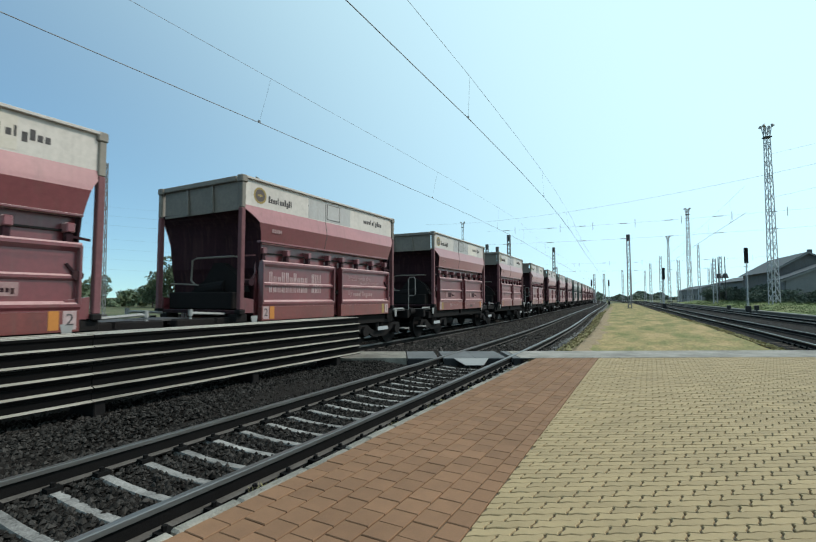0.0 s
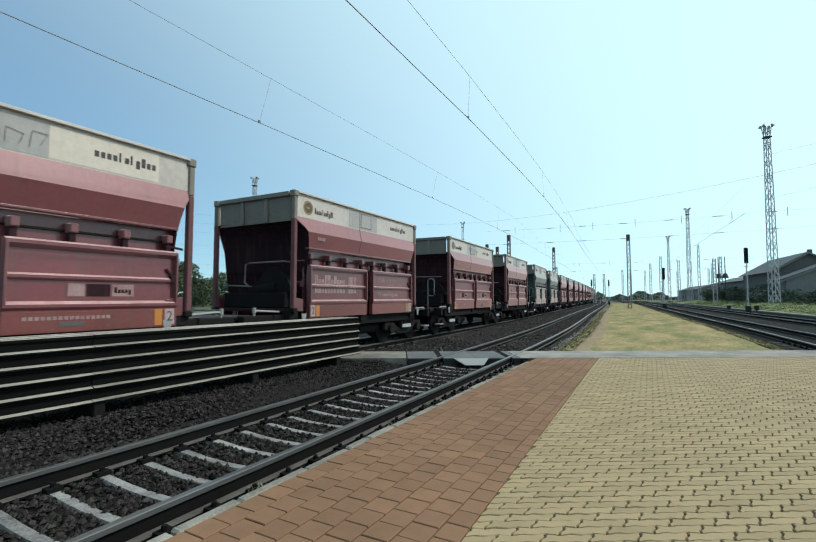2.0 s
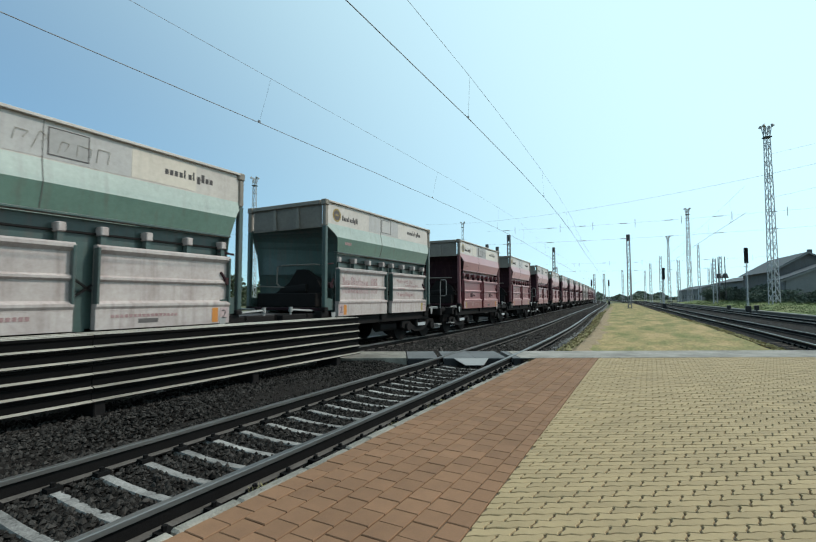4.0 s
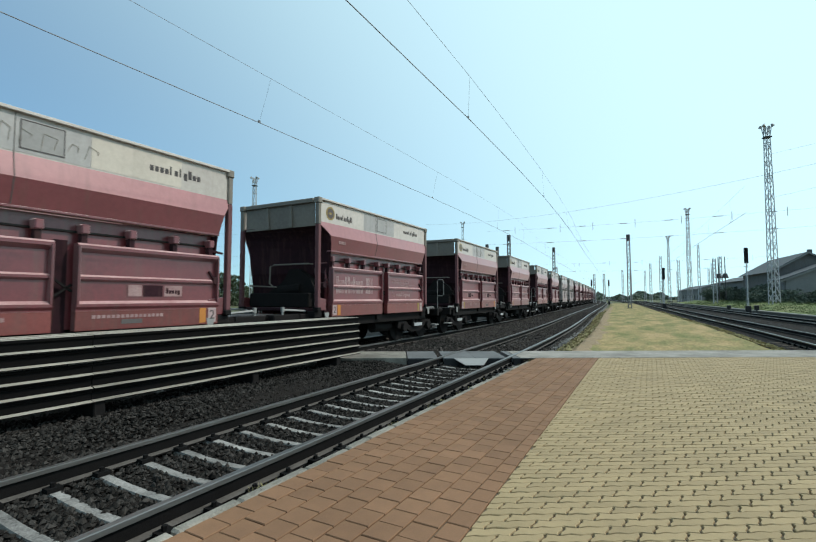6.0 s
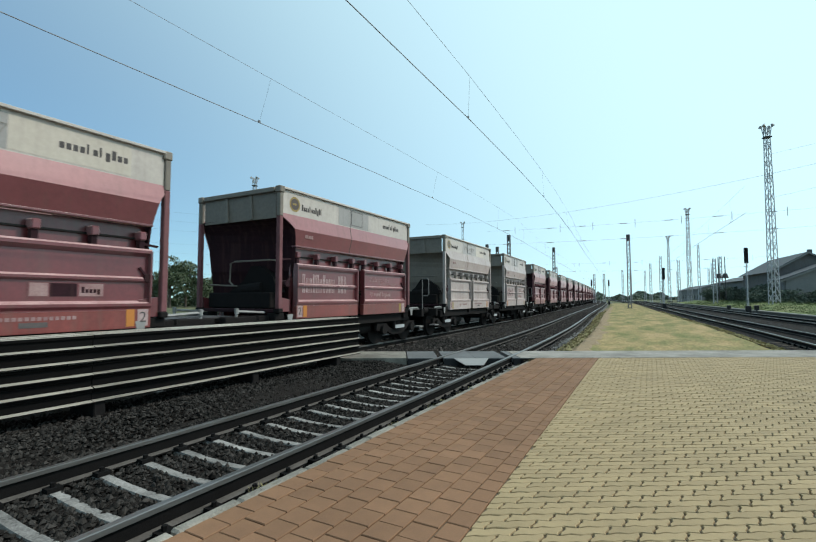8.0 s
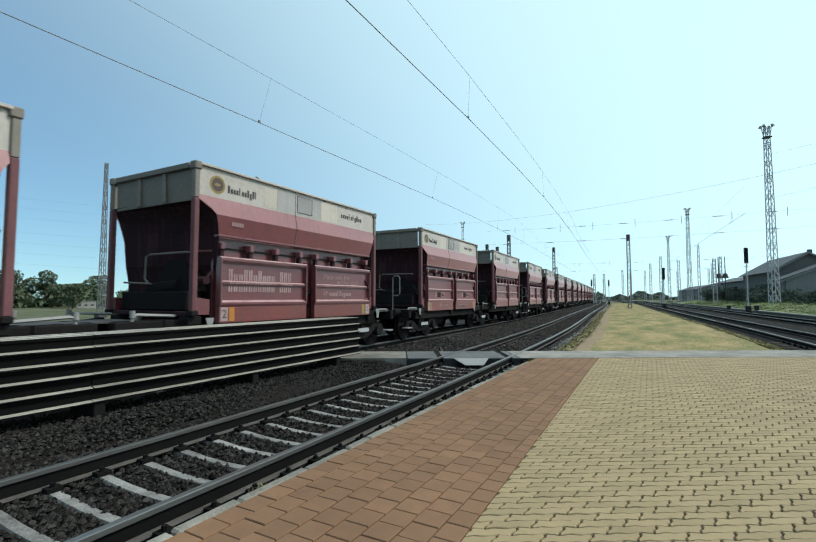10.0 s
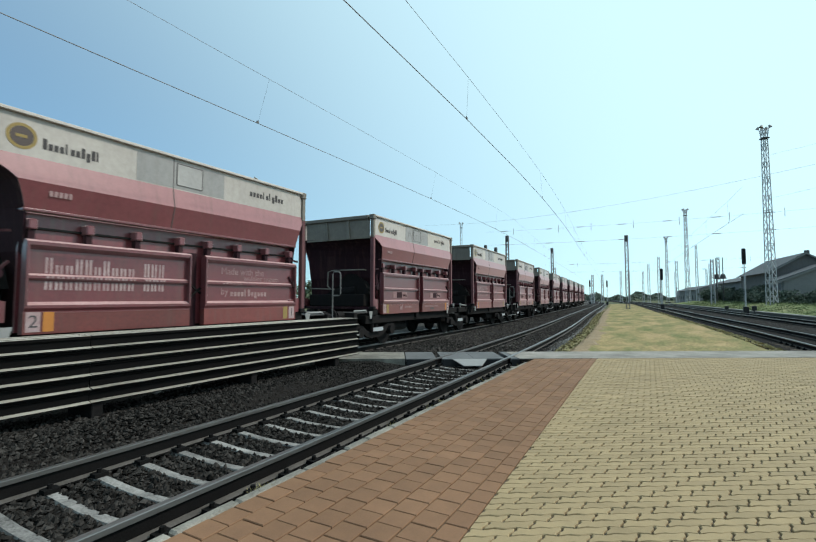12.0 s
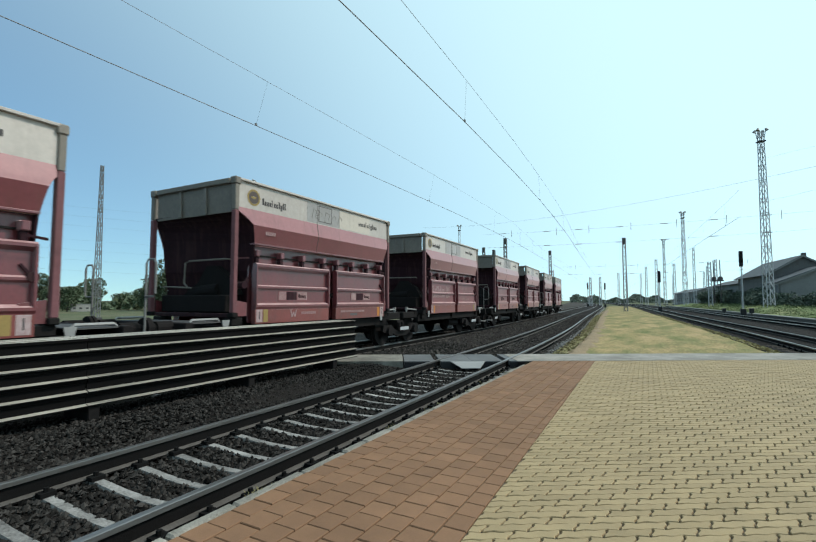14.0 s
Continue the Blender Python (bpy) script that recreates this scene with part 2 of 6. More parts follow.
M = {
    "red": mat("faded_red_paint", (0.165, 0.030, 0.036), (0.088, 0.017, 0.021), 0.4, 1.2, 14, 0.9, bump=0.12, vary=0.18, streak=0.4, spec=0.4, coat=0.75, sheen=0.65),
    # red darkened to hold the shade of the end bays and recesses
    "red_end": mat("shade_darkened_red_paint", (0.034, 0.012, 0.017), (0.014, 0.006, 0.008), 0.8, 1.4, 14, 0.8, bump=0.15, vary=0.2, streak=0.3, spec=0.12, sheen=0.12),
    "post_red": mat("dusty_red_post_paint", (0.185, 0.078, 0.084), (0.10, 0.040, 0.044), 0.7, 1.4, 14, 0.8, bump=0.15, vary=0.15, streak=0.35, spec=0.2, sheen=0.4),
    "rust_red": mat("rusty_lower_red_paint", (0.195, 0.040, 0.034), (0.10, 0.023, 0.020), 0.55, 1.6, 16, 0.9, bump=0.2, vary=0.2, streak=0.45, coat=0.75, sheen=0.65),
    "pink": mat("sun_bleached_red_paint", (0.36, 0.140, 0.142), (0.25, 0.095, 0.098), 0.5, 1.0, 12, 0.8, bump=0.12, vary=0.12, streak=0.3, coat=0.75, sheen=0.95),
    "band_red": mat("dusty_red_band_paint", (0.185, 0.045, 0.052), (0.11, 0.027, 0.032), 0.45, 1.1, 12, 0.8, bump=0.12, vary=0.15, streak=0.35, coat=0.75, sheen=0.95),
    "white": mat("dirty_white_paint", (0.52, 0.46, 0.41), (0.36, 0.315, 0.28), 0.6, 0.8, 10, 0.9, bump=0.12, vary=0.1, streak=0.12, sheen=0.4, coat=0.5),
    "green": mat("dark_green_paint", (0.045, 0.08, 0.070), (0.025, 0.045, 0.042), 0.6, 1.2, 14, 0.8, bump=0.15, vary=0.1, streak=0.3, sheen=0.4, coat=0.5),
    "green_pale": mat("bleached_green_paint", (0.12, 0.20, 0.16), (0.07, 0.125, 0.10), 0.6, 1.2, 14, 0.7, bump=0.15, streak=0.3, sheen=0.4, coat=0.5),
    "green_haze": mat("whitened_green_paint", (0.37, 0.415, 0.375), (0.24, 0.285, 0.25), 0.6, 1.2, 14, 0.7, bump=0.15, streak=0.2, sheen=0.4, coat=0.5),
    "pale": mat("dusty_pale_paint", (0.45, 0.395, 0.37), (0.28, 0.225, 0.21), 0.7, 1.2, 12, 0.9, bump=0.15, vary=0.06, streak=0.4, sheen=0.4, coat=0.5),
    "grey_patch": mat("grey_repaint_patch", (0.37, 0.345, 0.325), (0.25, 0.235, 0.225), 0.65, 1.2, 14, 0.9, bump=0.1, vary=0.25, streak=0.15, sheen=0.4, coat=0.5),
    "cream_patch": mat("cream_repaint_patch", (0.57, 0.50, 0.42), (0.42, 0.36, 0.30), 0.65, 1.0, 12, 0.8, bump=0.1, vary=0.12, streak=0.1, sheen=0.4, coat=0.5),
    "frame_grey": mat("grimy_frame_paint", (0.12, 0.105, 0.10), (0.06, 0.05, 0.05), 0.7, 3, 20, 0.8, bump=0.1),
    "faint_mark": mat("bleached_stencil_paint", (0.36, 0.25, 0.24), (0.18, 0.08, 0.082), 0.7, 4, 30, 0.9, bump=0),
    # dusty white greyed down, with the shade of the container ends in it
    "grey_end": mat("shaded_dusty_end_paint", (0.225, 0.198, 0.165), (0.14, 0.122, 0.105), 0.7, 1.5, 12, 0.8, bump=0.1, vary=0.1),
    # pale ledge paint with the sun's highlight put into the colour
    "lip_highlight": mat("highlight_on_red_ledges", (0.52, 0.34, 0.33), (0.26, 0.12, 0.12), 0.5, 2.5, 30, 1.0, bump=0.1, vary=0.1, spec=0.5),
    "soil": mat("bare_ochre_soil", (0.30, 0.215, 0.125), (0.17, 0.125, 0.075), 0.95, 1.5, 14, 1.0, bump=0.8, bump_dist=0.03),
    "mark": mat("white_stencil_paint", (0.44, 0.35, 0.34), (0.22, 0.11, 0.115), 0.7, 4, 30, 0.9, bump=0),
    "dark_mark": mat("dark_grey_lettering", (0.05, 0.045, 0.045), (0.10, 0.09, 0.09), 0.8, 4, 30, 0.7, bump=0, spec=0.1),
    "gold": mat("yellow_brown_paint", (0.32, 0.22, 0.07), (0.2, 0.14, 0.05), 0.6, 5, 30, 0.6, bump=0),
    "orange": mat("orange_paint", (0.50, 0.20, 0.04), (0.36, 0.13, 0.03), 0.6, 5, 30, 0.6, bump=0),
    "steel_dark": mat("dark_dusty_steel", (0.018, 0.015, 0.0145), (0.007, 0.0065, 0.0065), 0.85, 3, 30, 0.8, bump=0.3, vary=0.1, spec=0.12),
    "steel_light": mat("bare_light_steel", (0.34, 0.33, 0.32), (0.22, 0.21, 0.2), 0.5, 3, 30, 0.6, metal=0.3, bump=0.1),
    "galvanised": mat("weathered_galvanised_steel", (0.46, 0.47, 0.48), (0.30, 0.31, 0.32), 0.6, 2, 20, 0.6, metal=0.2, bump=0.1),
    "mast_grey": mat("dull_grey_mast_steel", (0.2, 0.2, 0.2), (0.12, 0.12, 0.12), 0.7, 2, 20, 0.6, bump=0.1),
    "handrail": mat("weathered_grey_handrail_paint", (0.21, 0.208, 0.20), (0.11, 0.108, 0.105), 0.6, 3, 20, 0.7, bump=0.1),
    "mast_dark": mat("dark_painted_mast_steel", (0.085, 0.08, 0.078), (0.04, 0.04, 0.04), 0.75, 2, 20, 0.6, bump=0.2),
    "rail_rust": mat("rusty_rail_steel", (0.010, 0.009, 0.0088), (0.004, 0.004, 0.004), 0.9, 4, 60, 0.7, bump=0.4, spec=0.1),
    "rail_head": mat("worn_rail_head_steel", (0.27, 0.26, 0.25), (0.12, 0.112, 0.105), 0.36, 3, 40, 0.8, metal=0.75, bump=0.05, stretch=(1, 0.1, 1)),
    "rail_foot": mat("lit_rail_foot_steel", (0.13, 0.118, 0.108), (0.055, 0.05, 0.045), 0.85, 4, 50, 0.9, bump=0.3, spec=0.1),
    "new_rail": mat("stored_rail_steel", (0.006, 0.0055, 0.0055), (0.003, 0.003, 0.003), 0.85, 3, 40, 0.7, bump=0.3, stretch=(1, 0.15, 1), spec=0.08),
    # bright copy of the rail steel, sunlight included in its tone
    "new_rail_lit": mat("sunlit_stored_rail_steel", (0.50, 0.465, 0.40), (0.11, 0.10, 0.088), 0.55, 3, 40, 1.0, metal=0.15, bump=0.15, stretch=(1, 0.12, 1)),
    "concrete": mat("weathered_concrete", (0.33, 0.305, 0.265), (0.08, 0.075, 0.06), 0.9, 3, 60, 0.9, bump=0.4, vary=0.12, stain=0.3),
    "sleeper": mat("worn_concrete_sleeper", (0.36, 0.345, 0.325), (0.05, 0.047, 0.045), 0.9, 3.0, 40, 1.0, bump=0.5, vary=0.22),
    "ballast": mat("dark_basalt_ballast", (0.036, 0.032, 0.029), (0.008, 0.0055, 0.005), 0.95, 9, 45, 1.0, bump=1.0, spec=0.08, bump_dist=0.05),
    # lighter brown copies for the far ballast, sunlit tone put into the colour
    "lit_ballast": mat("lit_brown_ballast", (0.085, 0.074, 0.066), (0.028, 0.024, 0.021), 0.95, 7, 40, 1.0, bump=1.0, spec=0.08, bump_dist=0.05),
    "lit_stone": mat("lit_brown_stone", (0.095, 0.082, 0.074), (0.022, 0.019, 0.017), 0.95, 8, 60, 0.8, bump=0.4, vary=0.6, island=True, spec=0.08),
    "stone": mat("basalt_stone", (0.046, 0.041, 0.037), (0.006, 0.006, 0.006), 0.95, 8, 60, 0.7, bump=0.4, vary=0.85, island=True, spec=0.08),
    "red_paver": mat("red_brown_concrete_paver", (0.240, 0.130, 0.072), (0.160, 0.086, 0.048), 0.9, 6, 90, 0.7, bump=0.4, vary=0.11, bump_dist=0.004, stain=0.09),
    "yellow_paver": mat("yellow_concrete_paver", (0.37, 0.275, 0.152), (0.25, 0.187, 0.104), 0.9, 6, 90, 0.7, bump=0.4, vary=0.09, bump_dist=0.004, stain=0.09),
    "yellow_rest": mat("yellow_concrete_pavers", (0.37, 0.275, 0.152), (0.25, 0.187, 0.104), 0.9, 2, 60, 0.7, bump=0.4, vary=0.09, island=True, bump_dist=0.004, stain=0.09),
    "red_rest": mat("red_brown_concrete_pavers", (0.240, 0.130, 0.072), (0.160, 0.086, 0.048), 0.9, 2, 60, 0.7, bump=0.4, vary=0.11, island=True, bump_dist=0.004, stain=0.09),
    "joint": mat("dark_joint_sand", (0.135, 0.105, 0.07), (0.07, 0.055, 0.04), 0.95, 6, 80, 0.8, bump=0.5),
    "asphalt": mat("pale_worn_asphalt", (0.36, 0.335, 0.30), (0.19, 0.178, 0.16), 0.95, 1.6, 40, 1.0, bump=0.5, stain=0.3, spec=0.05),
    "rubber": mat("dark_crossing_panel", (0.16, 0.165, 0.165), (0.09, 0.092, 0.095), 0.75, 2, 50, 0.6, bump=0.3, vary=0.1, stain=0.3),
    "grass_blade": mat("dry_grass_blades", (0.29, 0.245, 0.125), (0.19, 0.175, 0.075), 0.9, 0.5, 8, 1.0, bump=0, vary=0.3, island=True),
    "leaf": mat("green_leaves", (0.092, 0.118, 0.062), (0.046, 0.063, 0.034), 0.7, 0.6, 6, 0.9, bump=0, vary=0.35, island=True),
    "far_leaf": mat("hazy_distant_foliage", (0.115, 0.14, 0.105), (0.07, 0.088, 0.065), 0.8, 0.6, 6, 0.9, bump=0, vary=0.25, island=True),
    "weed": mat("light_green_weeds", (0.17, 0.20, 0.085), (0.08, 0.105, 0.04), 0.8, 0.6, 6, 0.9, bump=0, vary=0.3, island=True),
    "kerb_pale": mat("pale_kerb_concrete", (0.40, 0.385, 0.35), (0.22, 0.21, 0.19), 0.9, 1, 20, 0.7, bump=0.2),
    "bark": mat("grey_brown_bark", (0.11, 0.09, 0.07), (0.05, 0.042, 0.035), 0.95, 5, 30, 0.8, bump=0.6),
    "shed_wall": mat("dark_weathered_plank_wall", (0.15, 0.145, 0.14), (0.085, 0.082, 0.08), 0.9, 0.7, 8, 0.8, bump=0.4, streak=0.3),
    "shed_roof": mat("weathered_grey_roof_sheet", (0.115, 0.12, 0.125), (0.07, 0.074, 0.08), 0.8, 0.5, 6, 0.8, bump=0.3),
    "plaster": mat("grey_old_plaster", (0.24, 0.235, 0.225), (0.14, 0.14, 0.135), 0.9, 0.5, 6, 0.8, bump=0.3),
    "glass_dark": mat("dark_window_glass", (0.02, 0.025, 0.03), (0.012, 0.015, 0.018), 0.15, 2, 10, 0.4, bump=0, spec=0.5),
    "insulator": mat("brown_glazed_porcelain", (0.09, 0.055, 0.04), (0.05, 0.03, 0.025), 0.3, 5, 20, 0.4, bump=0, spec=0.5),
    "wire": mat("dull_copper_wire", (0.17, 0.17, 0.17), (0.09, 0.088, 0.085), 0.6, 5, 20, 0.4, metal=0.3, bump=0),
    "lamp_black": mat("matt_black_signal_paint", (0.018, 0.018, 0.02), (0.012, 0.012, 0.013), 0.6, 5, 20, 0.4, bump=0),
    "wood": mat("grey_brown_timber", (0.16, 0.125, 0.09), (0.08, 0.062, 0.047), 0.9, 4, 40, 0.8, bump=0.4, stretch=(1, 0.1, 1)),
}



def grass_ground(name, tones, patch, blade):
    """Mown grass: tones from bare and dry to green in patches, with a fine blade grain."""
    m = bpy.data.materials.new(name)
    m.use_nodes = True
    nt = m.node_tree
    bsdf = nt.nodes["Principled BSDF"]
    co = nt.nodes.new("ShaderNodeTexCoord")
    n1 = nt.nodes.new("ShaderNodeTexNoise")
    n1.inputs["Scale"].default_value, n1.inputs["Detail"].default_value, n1.inputs["Roughness"].default_value = patch, 6, 0.65
    n2 = nt.nodes.new("ShaderNodeTexNoise")
    n2.inputs["Scale"].default_value, n2.inputs["Detail"].default_value, n2.inputs["Roughness"].default_value = blade, 4, 0.75
    along = nt.nodes.new("ShaderNodeMapping")
    along.inputs["Scale"].default_value = (1, 0.3, 1)
    nt.links.new(co.outputs["Object"], along.inputs[0])
    for n in (n1, n2):
        nt.links.new(along.outputs[0], n.inputs["Vector"])
    ramp = nt.nodes.new("ShaderNodeValToRGB")
    els = ramp.color_ramp.elements
    els[0].position, els[1].position = 0.36, 0.66
    els[0].color, els[1].color = (*tones[0], 1), (*tones[-1], 1)
    for k, t in enumerate(tones[1:-1]):
        e = els.new(0.36 + 0.3 * (k + 1) / (len(tones) - 1))
        e.color = (*t, 1)
    nt.links.new(n1.outputs[0], ramp.inputs[0])
    rng = nt.nodes.new("ShaderNodeMapRange")
    rng.inputs[1].default_value, rng.inputs[2].default_value = 0.3, 0.7
    rng.inputs[3].default_value, rng.inputs[4].default_value = 0.55, 1.35
    nt.links.new(n2.outputs[0], rng.inputs[0])
    hsv = nt.nodes.new("ShaderNodeHueSaturation")
    nt.links.new(rng.outputs[0], hsv.inputs["Value"])
    nt.links.new(ramp.outputs[0], hsv.inputs["Color"])
    nt.links.new(hsv.outputs[0], bsdf.inputs["Base Color"])
    bsdf.inputs["Roughness"].default_value = 0.95
    bsdf.inputs["Specular IOR Level"].default_value = 0.1
    bp = nt.nodes.new("ShaderNodeBump")
    bp.inputs["Strength"].default_value, bp.inputs["Distance"].default_value = 0.8, 0.02
    nt.links.new(n2.outputs[0], bp.inputs["Height"])
    nt.links.new(bp.outputs[0], bsdf.inputs["Normal"])
    return m


M["dry_grass"] = grass_ground("dry_mown_grass", ((0.37, 0.27, 0.14), (0.29, 0.225, 0.108), (0.205, 0.185, 0.082), (0.14, 0.15, 0.058)), 0.9, 16.0)
M["bank"] = grass_ground("rough_green_bank", ((0.23, 0.225, 0.11), (0.165, 0.195, 0.082), (0.10, 0.135, 0.052)), 0.35, 4.0)
M["meadow"] = grass_ground("green_meadow", ((0.145, 0.135, 0.085), (0.105, 0.112, 0.062), (0.066, 0.082, 0.042)), 0.25, 3.0)

# ---------- mesh helpers ----------


def mesh_of(bm, name, material, smooth=False):
    me = bpy.data.meshes.new(name)
    bm.to_mesh(me)
    bm.free()
    for mm in (material if isinstance(material, (list, tuple)) else [material]):
        me.materials.append(mm)
    if smooth:
        for p in me.polygons:
            p.use_smooth = True
    return me


def part(name, bm, material, parent=None, label="", smooth=False):
    ob = new(name, mesh_of(bm, name, material, smooth))
    if parent is not None:
        ob.parent = parent
    if label:
        ob["label"] = label
    return ob


def box(bm, x0, x1, y0, y1, z0, z1, bevel=0.0, mi=0):
    vs = [bm.verts.new(p) for p in ((x0, y0, z0), (x1, y0, z0), (x1, y1, z0), (x0, y1, z0), (x0, y0, z1), (x1, y0, z1), (x1, y1, z1), (x0, y1, z1))]
    fs = [bm.faces.new([vs[i] for i in f]) for f in ((0, 3, 2, 1), (4, 5, 6, 7), (0, 1, 5, 4), (1, 2, 6, 5), (2, 3, 7, 6), (3, 0, 4, 7))]
    for f in fs:
        f.material_index = mi
    if bevel:
        es = list({e for f in fs for e in f.edges})
        bmesh.ops.bevel(bm, geom=es, offset=bevel, segments=1, affect='EDGES', profile=0.5)
    return bm


def one_box(*a, **k):
    return box(bmesh.new(), *a, **k)


def beam(bm, a, b, w, d=None, mi=0):
    """A square bar from a to b."""
    a, b = Vector(a), Vector(b)
    d = d or w
    z = (b - a).normalized()
    u = z.cross(Vector((0, 0, 1)))
    u = Vector((1, 0, 0)) if u.length < 1e-4 else u.normalized()
    v = z.cross(u)
    q = [bm.verts.new(p + u * i * w / 2 + v * j * d / 2) for p in (a, b) for i, j in ((-1, -1), (1, -1), (1, 1), (-1, 1))]
    for f in ((3, 2, 1, 0), (4, 5, 6, 7), (0, 1, 5, 4), (1, 2, 6, 5), (2, 3, 7, 6), (3, 0, 4, 7)):
        bm.faces.new([q[i] for i in f]).material_index = mi
    return bm


def rod(bm, a, b, r0, r1=None, n=8, caps=True):
    """A round bar from a to b, tapering from r0 to r1."""
    a, b = Vector(a), Vector(b)
    r1 = r0 if r1 is None else r1
    z = (b - a).normalized()
    u = z.cross(Vector((0.3, 0.2, 1)))
    u = u.normalized() if u.length > 1e-4 else Vector((1, 0, 0))
    v = z.cross(u)
    ra = [bm.verts.new(a + (u * math.cos(i * 2 * math.pi / n) + v * math.sin(i * 2 * math.pi / n)) * r0) for i in range(n)]
    rb = [bm.verts.new(b + (u * math.cos(i * 2 * math.pi / n) + v * math.sin(i * 2 * math.pi / n)) * r1) for i in range(n)]
    for i in range(n):
        bm.faces.new((ra[i], ra[(i + 1) % n], rb[(i + 1) % n], rb[i]))
    if caps:
        bm.faces.new(ra[::-1])
        bm.faces.new(rb)
    return bm


def pipe(bm, pts, r, n=6):
    """A bent round bar through the points, in one piece."""
    pts = [Vector(p) for p in pts]
    rings = []
    for i, p in enumerate(pts):
        z = (pts[min(i + 1, len(pts) - 1)] - pts[max(i - 1, 0)]).normalized()
        u = z.cross(Vector((0.31, 0.17, 0.93)))
        u = u.normalized() if u.length > 1e-4 else Vector((1, 0, 0))
        v = z.cross(u)
        rings.append([bm.verts.new(p + (u * math.cos(k * math.tau / n) + v * math.sin(k * math.tau / n)) * r) for k in range(n)])
    for a, b in zip(rings, rings[1:]):
        for k in range(n):
            bm.faces.new((a[k], a[(k + 1) % n], b[(k + 1) % n], b[k]))
    bm.faces.new(rings[0][::-1])
    bm.faces.new(rings[-1])
    return bm


def plate(bm, loop, thick, mi=0):
    """A flat plate: a loop of points, thickened along its normal."""
    loop = [Vector(p) for p in loop]
    nrm = Vector((0, 0, 0))
    for i in range(len(loop)):
        nrm += loop[i].cross(loop[(i + 1) % len(loop)])
    nrm.normalize()
    a = [bm.verts.new(p) for p in loop]
    b = [bm.verts.new(p - nrm * thick) for p in loop]
    bm.faces.new(a).material_index = mi
    bm.faces.new(b[::-1]).material_index = mi
    for i in range(len(a)):
        j = (i + 1) % len(a)
        bm.faces.new((a[j], a[i], b[i], b[j])).material_index = mi
    return bm


def raw(name, verts, faces, material, parent=None):
    me = bpy.data.meshes.new(name)
    me.from_pydata(verts, [], faces)
    me.materials.append(material)
    ob = new(name, me)
    if parent is not None:
        ob.parent = parent
    return ob


def thing(name, label, category, group="", kind="", at=None):
    ob = new(name)
    if at is not None:
        ob.matrix_basis = at
    return tagged(ob, label, category, group, kind)


def letters(text, size, material, name, parent, m, align='CENTER'):
    """Lettering as a thin mesh, in the built-in font."""
    cu = bpy.data.curves.new(name, 'FONT')
    cu.body, cu.size, cu.align_x, cu.align_y, cu.extrude = text, size, align, 'CENTER', 0.001
    tmp = bpy.data.objects.new(name, cu)
    me = bpy.data.meshes.new_from_object(tmp)
    bpy.data.objects.remove(tmp)
    me.materials.clear()
    me.materials.append(material)
    ob = new(name, me)
    ob.parent = parent
    ob.matrix_basis = m
    return ob


# ---------- the line of the tracks ----------
BEND = 0.093
EASE_BACK, FAR_BEND = 0.02, 0.075


class Line:
    """A track's centre line: straight along y, then easing into a slight bend to the left and, far off, into a second one. at(s) gives place and heading."""

    def __init__(self, x0, y0, length, side=0.0):
        self.y = np.linspace(-60, 700, 7601)
        u = np.clip((self.y - y0) / length, 0, 1)
        far = np.clip((self.y - 60) / 220, 0, 1)
        ease = np.clip((self.y - 25) / 30, 0, 1)
        self.h = -BEND * u * u * (3 - 2 * u) + EASE_BACK * ease * ease * (3 - 2 * ease) - FAR_BEND * far * far * (3 - 2 * far)
        dx = np.concatenate([[0], np.cumsum((self.h[1:] + self.h[:-1]) / 2 * np.diff(self.y))])
        self.x = x0 + dx + side
        self.s = np.concatenate([[0], np.cumsum(np.hypot(np.diff(self.x), np.diff(self.y)))])
        self.s -= np.interp(0, self.y, self.s)

    def at(self, s):
        y = np.interp(s, self.s, self.y)
        return float(np.interp(y, self.y, self.x)), float(y), float(np.interp(y, self.y, self.h))

    def xy(self, y, off=0.0):
        hd = float(np.interp(y, self.y, self.h))
        return float(np.interp(y, self.y, self.x)) + off, y - off * hd


near_line = Line(-3.87, -6, 45)
train_line = Line(-8.70, 4, 45)
east_line = Line(5.45, -6, 45)
EAST_OFF = 4.6


def sweep(line, profile, ys, off, mi_of=None):
    """A profile of (across, up) points swept along a line."""
    bm = bmesh.new()
    rows = []
    for y in ys:
        row = []
        for a, z in profile:
            x, yy = line.xy(y, off + a)
            row.append(bm.verts.new((x, yy, z)))
        rows.append(row)
    n = len(profile)
    for r0, r1 in zip(rows, rows[1:]):
        for i in range(n):
            j = (i + 1) % n
            f = bm.faces.new((r0[i], r0[j], r1[j], r1[i]))
            if mi_of:
                f.material_index = mi_of[i]
    bm.faces.new(rows[0])
    bm.faces.new(rows[-1][::-1])
    bmesh.ops.recalc_face_normals(bm, faces=bm.faces)
    return bm


RAIL = [(-0.036, 0.0), (-0.036, -0.035), (-0.009, -0.048), (-0.009, -0.145), (-0.07, -0.158), (-0.07, -0.172), (0.07, -0.172), (0.07, -0.158), (0.009, -0.145), (0.009, -0.048), (0.036, -0.035), (0.036, 0.0), (0.026, 0.004), (-0.026, 0.004)]
